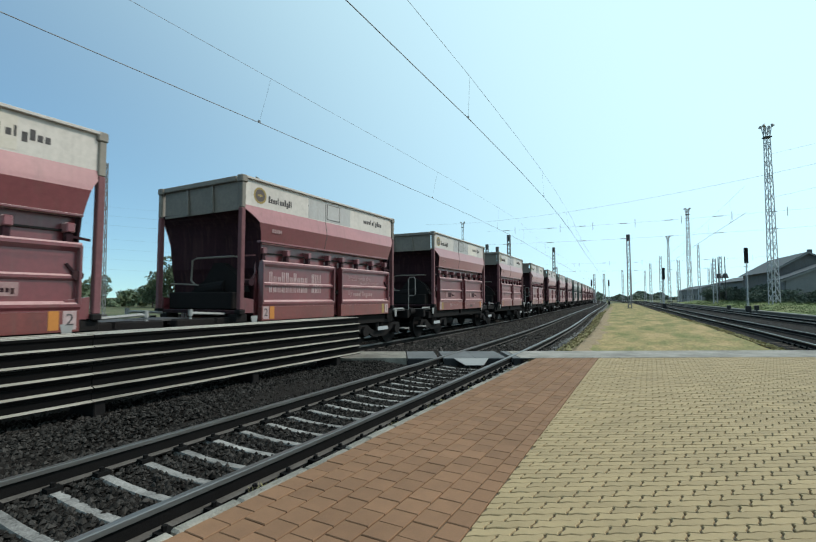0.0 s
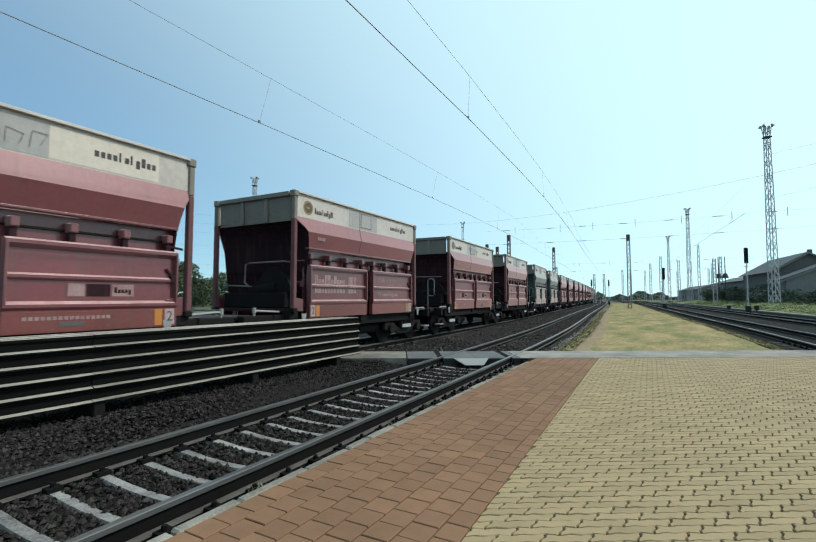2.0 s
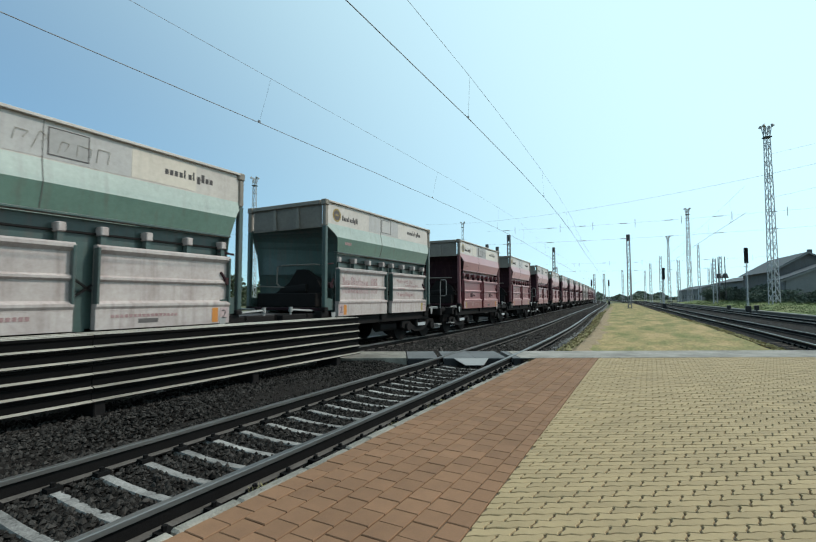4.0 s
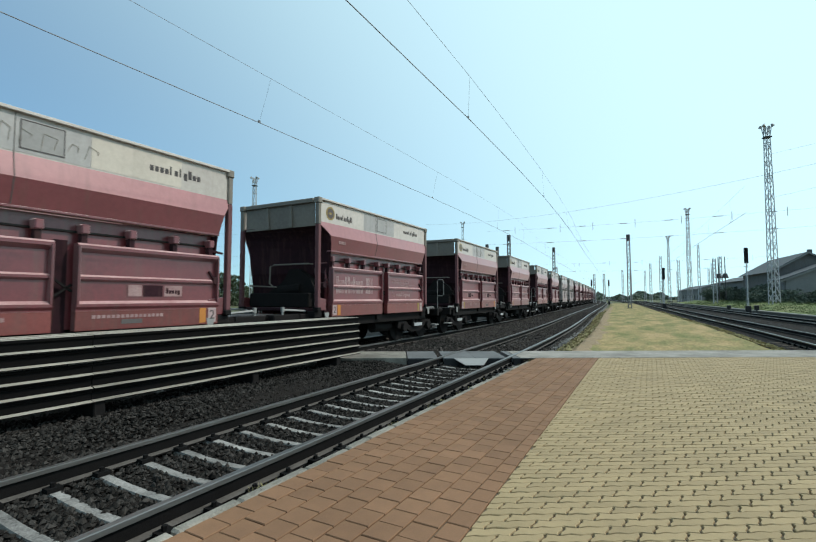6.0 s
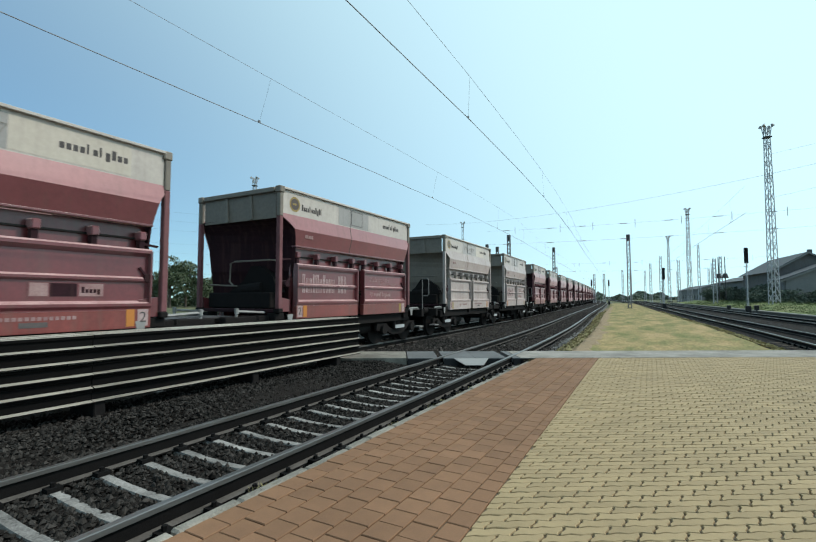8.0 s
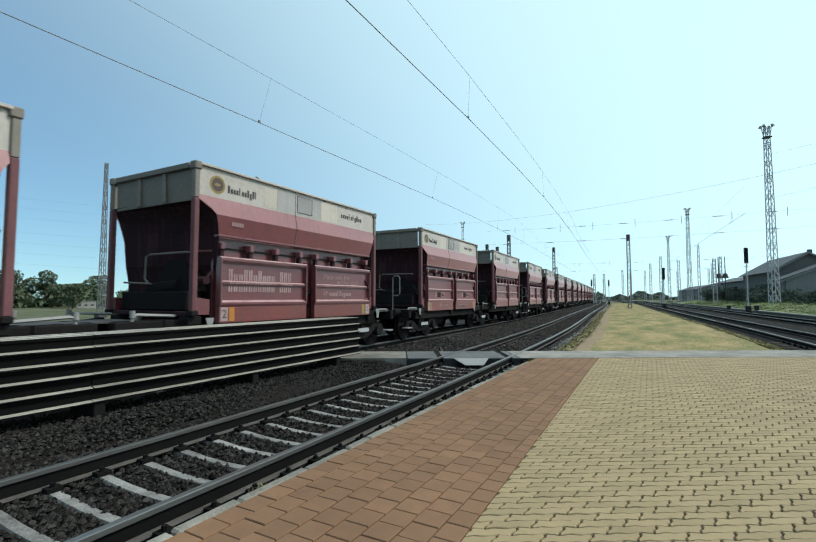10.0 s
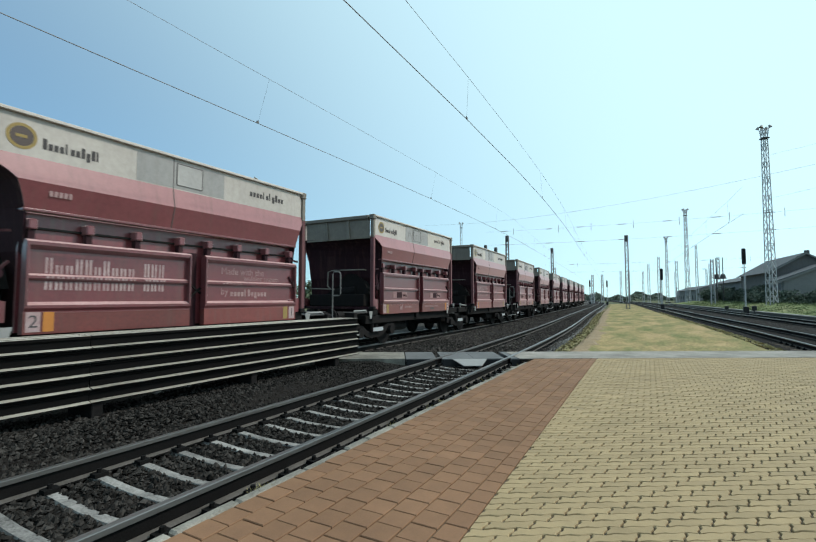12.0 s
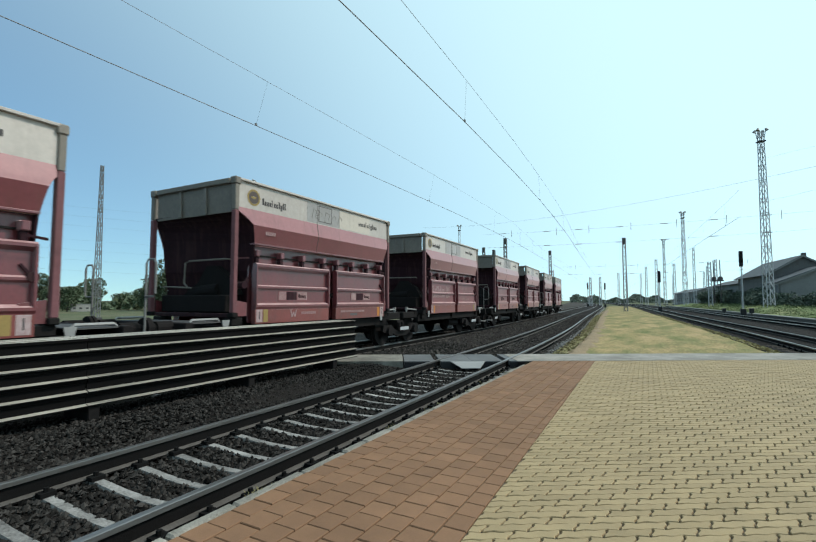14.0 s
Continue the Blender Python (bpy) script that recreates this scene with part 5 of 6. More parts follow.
        for sg in (1, -1):
            edge = pipe(bmesh.new(), [(sg * 1.16, e * 7.62, 1.06), (sg * 1.16, e * 7.66, 1.10), (sg * 1.16, e * 8.22, 1.10), (sg * 1.16, e * 8.26, 1.06)], 0.026)
            part("edge_rail", edge, M["steel_light"], w, "worn bright edge rail")
        part("headstock", one_box(-1.3, 1.3, e * 8.36 - 0.08, e * 8.36 + 0.08, 0.78, 1.06, bevel=0.015), M["steel_dark"], w)
        part("deck_plate", one_box(-1.2, 1.2, *sorted((e * 7.6, e * 8.27)), 1.03, 1.055), M["mast_dark"], w, "worn dark deck plate")
        bm = bmesh.new()
        rod(bm, (0, e * 8.4, 0.95), (0, e * 8.8, 0.95), 0.05)
        box(bm, -0.06, 0.06, *sorted((e * 8.76, e * 8.97)), 0.85, 1.05)
        part("coupling_hook", bm, M["steel_dark"], w)
        for sg in (1, -1):
            bm = bmesh.new()
            pipe(bm, [(sg * 1.02, e * 0.42, 1.06), (sg * 1.02, e * 0.42, 1.15), (sg * 1.02, e * 0.5, 1.17), (sg * 1.02, e * 1.18, 1.13)], 0.028)
            rod(bm, (sg * 1.02, e * 0.42, 1.12), (sg * 1.02, e * 0.42, 1.24), 0.045, n=8)
            part("spigot_rail", bm, M["steel_light"], w, "worn bright spigot rail")
        part("side_beam", one_box(0.86, 1.06, *sorted((e * 0.12, e * 1.3)), 0.84, 1.06, bevel=0.02), M["steel_dark"], w)
        part("joint_plate", one_box(-0.55, 0.55, *sorted((e * 0.05, e * 0.9)), 1.025, 1.05), M["mast_dark"], w)
    for yc in (-6.95, 0.0, 6.95):
        bg = None
        for sg in (1, -1):
            bm = bmesh.new()
            prof = [(-1.25, 0.46), (-1.2, 0.66), (-0.7, 0.66), (-0.45, 0.5), (-0.2, 0.42), (0.2, 0.42), (0.45, 0.5), (0.7, 0.66), (1.2, 0.66), (1.25, 0.46), (1.0, 0.40), (0.8, 0.52), (0.5, 0.34), (0.3, 0.27), (-0.3, 0.27), (-0.5, 0.34), (-0.8, 0.52), (-1.0, 0.40)]
            x0, x1 = sg * 0.96, sg * 1.06
            a = [bm.verts.new((x0, yc + y, z)) for y, z in prof]
            b = [bm.verts.new((x1, yc + y, z)) for y, z in prof]
            for i in range(len(prof)):
                j = (i + 1) % len(prof)
                bm.faces.new((a[i], a[j], b[j], b[i]))
            bm.faces.new(a)
            bm.faces.new(b[::-1])
            bmesh.ops.recalc_face_normals(bm, faces=bm.faces)
            fr = part("bogie_frame", bm, M["steel_dark"], w)
            for ya in (-0.9, 0.9):
                part("axle_box", rod(bmesh.new(), (sg * 0.98, yc + ya, 0.46), (sg * 1.16, yc + ya, 0.46), 0.15, n=12), M["steel_dark"], fr)
                wh = bmesh.new()
                xr = sg * 0.755
                rod(wh, (xr - sg * 0.075, yc + ya, 0.46), (xr - sg * 0.045, yc + ya, 0.46), 0.49, n=28)
                rod(wh, (xr - sg * 0.045, yc + ya, 0.46), (xr + sg * 0.06, yc + ya, 0.46), 0.46, n=28)
                part("wheel", wh, M["steel_dark"], fr)
            bm = bmesh.new()
            for yy in (-0.12, 0.12):
                rod(bm, (sg * 1.0, yc + yy, 0.42), (sg * 1.0, yc + yy, 0.72), 0.08, n=10)
            part("spring", bm, M["steel_dark"], fr)
            part("brake_sign", one_box(min(sg * 1.175, sg * 1.18), max(sg * 1.175, sg * 1.18), yc - 0.3, yc + 0.28, 0.47, 0.58), M["galvanised"], fr, "pale brake marking plate")
        part("bolster", one_box(-1.0, 1.0, yc - 0.2, yc + 0.2, 0.6, 0.79), M["steel_dark"], w)
        for ya in (-0.9, 0.9):
            part("axle", rod(bmesh.new(), (-0.7, yc + ya, 0.46), (0.7, yc + ya, 0.46), 0.08, n=10), M["steel_dark"], w)
    return w


RED_LABEL = "faded red ore container with white upper panel"
CONTAINERS, WAGONS = {}, {}


def make_train():
    masters = {}
    spot = pose(0, 300, 0)
    for i in range(-1, 35):
        kind = "A" if i % 2 == 0 else "B"
        skin = "green" if i in (7, 8) else "pale" if i in (17, 18) else "red"
        variant = (i // 2) % 3 if skin == "red" else 0
        key = (kind, skin, variant)
        if key not in masters:
            label = {"red": RED_LABEL + (" and bleached lettering" if kind == "A" else " and pale sign plates"), "green": "dark green ore container with pale dusty flaps", "pale": "dusty pale grey open-top ore container"}[skin]
            masters[key] = ore_container(kind, skin, label, 100 + variant * 17 + (7 if kind == "B" else 0))
            CONTAINERS[i] = masters[key]
        else:
            CONTAINERS[i] = copy_thing(masters[key], spot)
    first = None
    for k in range(-1, 17):
        if first is None:
            first = articulated_wagon()
            WAGONS[k] = first
        else:
            WAGONS[k] = copy_thing(first, spot)


make_train()

# Way run by the train, by time.
S0 = 6.112
RUN = ((0.0, -0.26), (0.5, 8.02), (1.0, 16.77), (1.5, 25.25), (2.0, 33.73), (2.5, 42.28), (3.0, 50.74), (3.5, 59.37), (4.0, 68.12), (4.5, 76.94), (5.0, 85.83), (5.5, 95.04), (6.0, 103.9), (6.5, 112.85), (7.0, 121.84), (7.5, 131.55), (8.0, 140.73), (8.5, 149.94), (9.0, 159.36), (9.5, 168.84), (10.0, 178.37), (10.5, 187.48), (11.0, 197.55), (11.5, 207.21), (12.0, 216.94), (12.5, 227.17), (13.0, 236.87), (13.5, 246.79), (14.0, 257.48))


def place_on_line(s_mid, back):
    x, y, hd = train_line.at(s_mid)
    return pose(x - hd * back, y - back, 0, 0, 0, math.degrees(-hd))


def motions():
    """The train runs towards the camera and past it."""
    for i, ob in CONTAINERS.items():
        start = S0 + (i // 2) * PITCH + (GAP_OUT if i % 2 else 0) + BOX_L / 2
        walk(ob, [(t, place_on_line(start - run, BOX_L / 2) @ pose(-0.07, 0, 0)) for t, run in RUN])
    for k, ob in WAGONS.items():
        # a wagon carries containers 2k+1 and 2k+2
        start = S0 + k * PITCH + GAP_OUT + (GAP_IN + BOX_L) / 2
        walk(ob, [(t, place_on_line(start - run, 0)) for t, run in RUN])

# ---------- overhead line, masts, towers, signals ----------


def wire(pts, r, name, label, category="cable"):
    bm = bmesh.new()
    pipe(bm, pts, r, n=5)
    return tagged(part(name, bm, M["wire"]), label, category)


def catenary(line, spans, label):
    """Contact wire and sagging messenger with droppers. A span row: y, contact offset, messenger offset."""
    ow = thing("overhead_line", label, "overhead line")
    low, high = [], []
    drops = []
    for (y0, c0, m0), (y1, c1, m1) in zip(spans, spans[1:]):
        n = 14
        for i in range(n):
            f = i / n
            y = y0 + (y1 - y0) * f
            xc, yc = line.xy(y, c0 + (c1 - c0) * f)
            xm, ym = line.xy(y, m0 + (m1 - m0) * f)
            low.append((xc, yc, 6.0))
            high.append((xm, ym, 7.45 - 0.4 * 4 * f * (1 - f)))
            if i % 2 == 1:
                drops.append((low[-1], high[-1]))
    part("contact_wire", pipe(bmesh.new(), low, 0.009, n=5), M["wire"], ow)
    part("messenger_wire", pipe(bmesh.new(), high, 0.0045, n=5), M["wire"], ow)
    for a, b in drops:
        if a[1] < 60:
            bm = rod(bmesh.new(), a, b, 0.0025, n=4, caps=False)
            box(bm, a[0] - 0.015, a[0] + 0.015, a[1] - 0.03, a[1] + 0.03, a[2], a[2] + 0.06)
            part("dropper", bm, M["wire"], ow)


catenary(train_line, [(-38, -0.9, 0.1), (34, 0.05, 0.1), (78, 0.2, 0), (125, -0.2, 0), (180, 0.2, 0), (240, -0.2, 0)], "overhead contact line above the freight track")
catenary(near_line, [(-35, -0.58, -0.1), (36, 0.19, 0.0), (78, 0.15, 0), (125, -0.2, 0), (180, 0.2, 0), (240, -0.2, 0)], "overhead contact line above the platform track")
catenary(east_line, [(30, 0, 0), (78, 0.2, 0), (125, -0.2, 0), (180, 0.2, 0), (240, 0, 0)], "overhead contact line above the far tracks")


def lattice(height, w0, w1, leg, bays, material, name, label, category, at, head="", group=""):
    t = thing(name, label, category, group, at=at)
    corners = [(-1, -1), (1, -1), (1, 1), (-1, 1)]

    def pt(c, z):
        w = w0 + (w1 - w0) * z / height
        return (c[0] * w / 2, c[1] * w / 2, z)
    for c in corners:
        part("leg", beam(bmesh.new(), pt(c, 0), pt(c, height), leg), material, t)
    bm = bmesh.new()
    for k in range(bays):
        z0, z1 = height * k / bays, height * (k + 1) / bays
        for i in range(4):
            a, b = corners[i], corners[(i + 1) % 4]
            beam(bm, pt(a, z0), pt(b, z1), leg * 0.55)
            if k % 4 == 0:
                beam(bm, pt(a, z0), pt(b, z0), leg * 0.6)
            elif k % 2:
                beam(bm, pt(b, z0), pt(a, z1), leg * 0.4)
    part("bracing", bm, material, t)
    if head == "lamps":
        part("lamp_platform", one_box(-w1 * 0.85, w1 * 0.85, -w1 * 0.85, w1 * 0.85, height - 1.6, height - 1.45), M["mast_dark"], t)
        for sx in (-1, 1):
            for sy in (-1, 1):
                bm = bmesh.new()
                beam(bm, (sx * w1 * 0.5, sy * w1 * 0.5, height - 1.5), (sx * w1 * 0.95, sy * w1 * 0.7, height + 0.15), 0.08)
                a = part("lamp_arm", bm, material, t)
                bm = bmesh.new()
                rod(bm, (sx * w1 * 0.92, sy * w1 * 0.7, height + 0.2), (sx * w1 * 1.2, sy * w1 * 0.9, height - 0.1), 0.13, 0.22, n=10)
                part("floodlight", bm, M["steel_light"], a)
    if head == "cap":
        part("mast_cap", one_box(-w1 * 0.55, w1 * 0.55, -w1 * 0.55, w1 * 0.55, height - 0.9, height, bevel=0.01), M["mast_dark"], t)
    part("footing", one_box(-w0 * 0.8, w0 * 0.8, -w0 * 0.8, w0 * 0.8, -0.6, 0.32, bevel=0.02), M["mast_dark"], t, "dark tarred footing")
    return t


GROUND_Z = -0.34
for x, y, hgt, mm in ((13.5, 77.6, 25.3, "galvanised"), (7.0, 140.6, 25.3, "galvanised"), (3.4, 202.9, 25.3, "galvanised"), (-69.5, 63.2, 25.4, "galvanised"), (-53.7, 132.9, 25.4, "galvanised")):
    lattice(hgt, 0.95, 0.5, 0.085, 22, M[mm], "floodlight_tower", "tall galvanised lattice floodlight tower with lamps on top", "light tower", pose(x, y, GROUND_Z, 0, 0, 20), "lamps", "floodlight towers")
# lattice catenary masts
for x, y, hgt in ((-3.70, 71.2, 10.7), (-20.1, 68.5, 11.4), (-17.6, 89.8, 11.4), (-27.1, 78.7, 11.4), (-24.5, 76.5, 10.6)):
    lattice(hgt, 0.45, 0.38, 0.075, 18, M["mast_grey"], "catenary_mast", "slim steel lattice catenary mast on a concrete footing", "catenary mast", pose(x, y, GROUND_Z), "cap", "catenary masts")
lattice(15.1, 0.5, 0.2, 0.055, 22, M["mast_grey"], "lattice_mast", "tall tapering lattice mast in the field behind the train", "lattice mast", pose(-47.1, 24.2, GROUND_Z - 0.12))
for x, y, hgt in ((10.6, 163.2, 18), (0.4, 131.8, 12.3), (-2.3, 158.3, 12.3), (4.9, 149.0, 12.3), (14.1, 165.0, 12.3), (13.7, 139.2, 12.3), (-11.8, 185, 12), (-10.1, 205, 12.5), (-5.2, 215, 13), (-16.3, 140, 8.5), (-14.7, 150, 9), (6.8, 225, 13), (1.4, 240, 14), (16.8, 210, 13), (-22.6, 118, 9.5), (9.6, 108, 9.5)):
    lattice(hgt, 0.7, 0.45, 0.1, 12, M["galvanised"], "catenary_mast", "distant slim steel lattice catenary mast", "catenary mast", pose(x, y, GROUND_Z), "", "catenary masts")


def head_span(y_left, x_left, y_right, x_right, levels, label, drops):
    """Cross wires from mast to mast with insulators."""
    hs = thing("cross_span", label, "overhead wire")
    for z in levels:
        n = 12
        pts = [(x_left + (x_right - x_left) * i / n, y_left + (y_right - y_left) * i / n, z - 0.35 * 4 * (i / n) * (1 - i / n)) for i in range(n + 1)]
        bm = pipe(bmesh.new(), pts, 0.008, n=4)
        part("span_wire", bm, M["wire"], hs)
        for f in drops:
            p = Vector((x_left + (x_right - x_left) * f, y_left + (y_right - y_left) * f, z - 0.35 * 4 * f * (1 - f)))
            d = Vector((x_right - x_left, y_right - y_left, 0)).normalized()
            part("insulator", rod(bmesh.new(), p - d * 0.55, p + d * 0.55, 0.045, n=8), M["insulator"], hs)
            if z == levels[0]:
                part("hanger", rod(bmesh.new(), p + d * 1.6 + Vector((0, 0, 0.5)), p + d * 1.6 + Vector((0, 0, -0.7)), 0.03, n=5), M["mast_dark"], hs)


head_span(78.7, -27.1, 77.7, 24, (13.4, 11.0), "cross wires with brown insulators between masts over all tracks", (0.07, 0.22, 0.32, 0.44, 0.56, 0.68, 0.8, 0.92))
head_span(150, -32, 149, 26, (12.2, 9.8), "distant cross wires with insulators over all tracks", (0.15, 0.3, 0.45, 0.6, 0.75, 0.9))


def sagging(a, b, sag, r, label, n=24):
    a, b = Vector(a), Vector(b)
    wire([a + (b - a) * (i / n) - Vector((0, 0, sag * 4 * (i / n) * (1 - i / n))) for i in range(n + 1)], r, "power_cable", label)


def signal_post(x, y, hgt, label):
    s = thing("railway_signal", label, "railway signal", "railway signals", at=pose(x, y, GROUND_Z))
    part("post", rod(bmesh.new(), (0, 0, 0), (0, 0, hgt - 0.9), 0.06, 0.045, n=10), M["galvanised"], s)
    part("base", one_box(-0.25, 0.25, -0.25, 0.25, -0.05, 0.9, bevel=0.02), M["lamp_black"], s)
    bm = bmesh.new()
    box(bm, -0.19, 0.19, -0.09, 0.09, hgt - 1.7, hgt, bevel=0.05)
    hd = part("signal_head", bm, M["lamp_black"], s)
    for k in range(3):
        bm = bmesh.new()
        rod(bm, (0, -0.10, hgt - 0.3 - k * 0.42), (0, -0.32, hgt - 0.28 - k * 0.42), 0.14, 0.13, n=12, caps=False)
        part("lens_hood", bm, M["lamp_black"], hd)
    bm = bmesh.new()
    for k in range(int((hgt - 1.8) / 0.4)):
        beam(bm, (-0.11, 0.1, 0.6 + k * 0.4), (0.11, 0.1, 0.6 + k * 0.4), 0.016)
    for sx in (-1, 1):
        beam(bm, (sx * 0.11, 0.1, 0.3), (sx * 0.11, 0.1, hgt - 1.2), 0.018)
    part("ladder", bm, M["galvanised"], s)


signal_post(0.58, 77.5, 6.2, "black railway signal head on a slim grey post")
signal_post(8.3, 60.7, 7.2, "black railway signal head on a grey post beside the far platform")
signal_post(-15.6, 128, 6.5, "distant black railway signal beside the track")
signal_post(-11.8, 132, 6.5, "distant black railway signal beside the track")
for x, y in ((11.4, 120), (12.5, 119)):
    s = thing("lamp_post", "dark lamp post with a wide shade near the shed", "street lamp", "lamp posts", at=pose(x, y, GROUND_Z))
    part("post", rod(bmesh.new(), (0, 0, 0), (0, 0, 10.6), 0.12, 0.08, n=8), M["mast_dark"], s)
    part("shade", rod(bmesh.new(), (0, 0, 6.0), (0, 0, 7.0), 0.65, 0.35, n=12), M["mast_dark"], s)

for x, y, hgt in ((8.95, 60.2, 0.95), (7.6, 70.0, 0.8)):
    b = thing("relay_box", "small dark trackside relay box on a short post", "relay box", "relay boxes", at=pose(x, y, GROUND_Z, 0, 0, 8))
    part("post", one_box(-0.06, 0.06, -0.06, 0.06, -0.05, hgt * 0.5), M["mast_dark"], b)
    part("case", one_box(-0.2, 0.2, -0.14, 0.14, hgt * 0.5, hgt, bevel=0.02), M["lamp_black"], b)
    part("lid", one_box(-0.22, 0.22, -0.16, 0.16, hgt, hgt + 0.03, bevel=0.008), M["mast_grey"], b)

sagging((-60, 120, 23), (60, 62, 24.5), 4.5, 0.015, "long sagging power cable crossing above the tracks")
sagging((13.4, 77.7, 15), (70, 60, 34), 3, 0.009, "power cable rising from the floodlight tower")
sagging((13.4, 77.7, 21), (90, 70, 46), 4, 0.009, "power cable rising from the floodlight tower")
for k, (z, d) in enumerate(((26, 0), (23.5, 3), (21, 6), (18.5, 0), (16, 3), (13.5, 6), (11.5, 1))):
    sagging((-175 + d, -10, z + 4), (-75 + d, 95, z - 5), 2.0, 0.008, "thin power cable over the field")

# ---------- trees, hedges, sheds ----------


def tree(x, y, hgt, spread, seed, label="leafy green tree at the edge of the field", n=2600, z=GROUND_Z - 0.12, leaf="leaf"):
    rng = np.random.default_rng(seed)
    t = thing("tree", label, "tree", at=pose(x, y, z))
    bm = bmesh.new()
    rod(bm, (0, 0, 0), (0.1, 0, hgt * 0.5), hgt * 0.03, hgt * 0.016, n=8)
    tops = []
    for k in range(7):
        a = k * 2.4 + rng.uniform(0, 1)
        z0 = hgt * rng.uniform(0.22, 0.5)
        r = spread * rng.uniform(0.35, 0.8)
        e = (r * math.cos(a), r * math.sin(a), hgt * rng.uniform(0.45, 0.85))
        rod(bm, (0.05, 0, z0), e, hgt * 0.012, hgt * 0.004, n=5)
        tops.append(e)
    part("trunk", bm, M["bark"], t)
    cl = np.array(tops + [(0, 0, hgt * 0.82), (0.2 * spread, 0, hgt * 0.62), (-0.3 * spread, 0.1, hgt * 0.5), (0.35 * spread, 0, hgt * 0.35), (-0.4 * spread, 0, hgt * 0.3)])
    pick = rng.integers(0, len(cl), n)
    d = rng.normal(0, 1, (n, 3))
    d /= np.linalg.norm(d, axis=1)[:, None]
    rad = spread * 0.42 * rng.uniform(0.35, 1.0, n) ** 0.5
    c = cl[pick] + d * rad[:, None] * np.array([1, 1, 0.75])
    c[:, 2] = np.maximum(c[:, 2], 0.3)
    size = rng.uniform(0.1, 0.26, n) * (spread / 3.0) ** 0.5
    u = rng.normal(0, 1, (n, 3))
    u /= np.linalg.norm(u, axis=1)[:, None]
    v = np.cross(u, rng.normal(0, 1, (n, 3)))
    v /= np.linalg.norm(v, axis=1)[:, None]
    q = np.stack([c - u * size[:, None], c + v * size[:, None] * 0.7, c + u * size[:, None], c - v * size[:, None] * 0.7], 1)
    raw("crown", q.reshape(-1, 3).tolist(), np.arange(n * 4).reshape(-1, 4).tolist(), M[leaf], t)
    return t


def polar(px_angle, dist):
    """A place at an angle (degrees right of the camera's heading) and distance from the platform spot."""
    a = radians(TURN - px_angle)
    return -math.sin(a) * dist, math.cos(a) * dist


TREES = ((-42, 110, 7.0, 3.6), (-40.5, 118, 5.6, 3.0), (-38.5, 116, 7.8, 3.2), (-36.3, 98, 4.4, 2.6), (-37.4, 112, 4.6, 2.6), (-34.3, 122, 7.0, 3.4), (-31.5, 120, 3.6, 3.0), (-29.2, 104, 5.4, 3.2), (-27.6, 97, 10.4, 4.4), (-26.0, 100, 9.6, 4.2), (-24.2, 105, 6.0, 3.4), (-22, 112, 8.0, 4), (-20, 115, 5.5, 3.5), (-17.5, 118, 6.5, 4), (-15, 125, 6, 4), (-12, 130, 7, 4), (-8, 140, 6.5, 4))
for k, (a, d, hh, sp) in enumerate(TREES):
    x, y = polar(a, d)
    tree(x, y, hh, sp, 50 + k)


def hedge(name, label, centre_of, n, seed, size=0.4, category="hedge", leaf="leaf"):
    rng = np.random.default_rng(seed)
    c = centre_of(rng, n)
    n = len(c)
    u = rng.normal(0, 1, (n, 3))
    u /= np.linalg.norm(u, axis=1)[:, None]
    v = np.cross(u, rng.normal(0, 1, (n, 3)))
    v /= np.linalg.norm(v, axis=1)[:, None]
    sz = (rng.uniform(0.5, 1.2, n) * size)[:, None]
    q = np.stack([c - u * sz, c + v * sz * 0.7, c + u * sz, c - v * sz * 0.7], 1)
    tagged(raw(name, q.reshape(-1, 3).tolist(), np.arange(n * 4).reshape(-1, 4).tolist(), M[leaf]), label, category, kind="stuff")


def field_hedge(rng, n):
    a = np.radians(TURN - rng.uniform(-46, 4, n))
    d = rng.uniform(104, 118, n) + 25 * rng.uniform(0, 1, n)
    top = 3.0 + 1.2 * np.sin(a * 57) + 0.9 * np.sin(a * 131 + 1)
    return np.stack([-np.sin(a) * d, np.cos(a) * d, -0.5 + rng.uniform(0, 1, n) ** 0.7 * np.maximum(top, 1.6)], 1)


hedge("hedgerow", "low green hedgerow along the far side of the field", field_hedge, 20000, 11, 0.45)


def far_wood(rng, n):
    a = np.radians(TURN - rng.uniform(20, 43, n))
    d = rng.uniform(380, 520, n)
    top = 4.4 + 1.8 * np.sin(a * 60) + 1.5 * np.sin(a * 170 + 2)
    return np.stack([-np.sin(a) * d, np.cos(a) * d, -0.5 + rng.uniform(0, 1, n) ** 0.7 * np.maximum(top, 2)], 1)


hedge("distant_woods", "distant low woods beyond the railway yard", far_wood, 9000, 12, 1.1, "woods", "far_leaf")


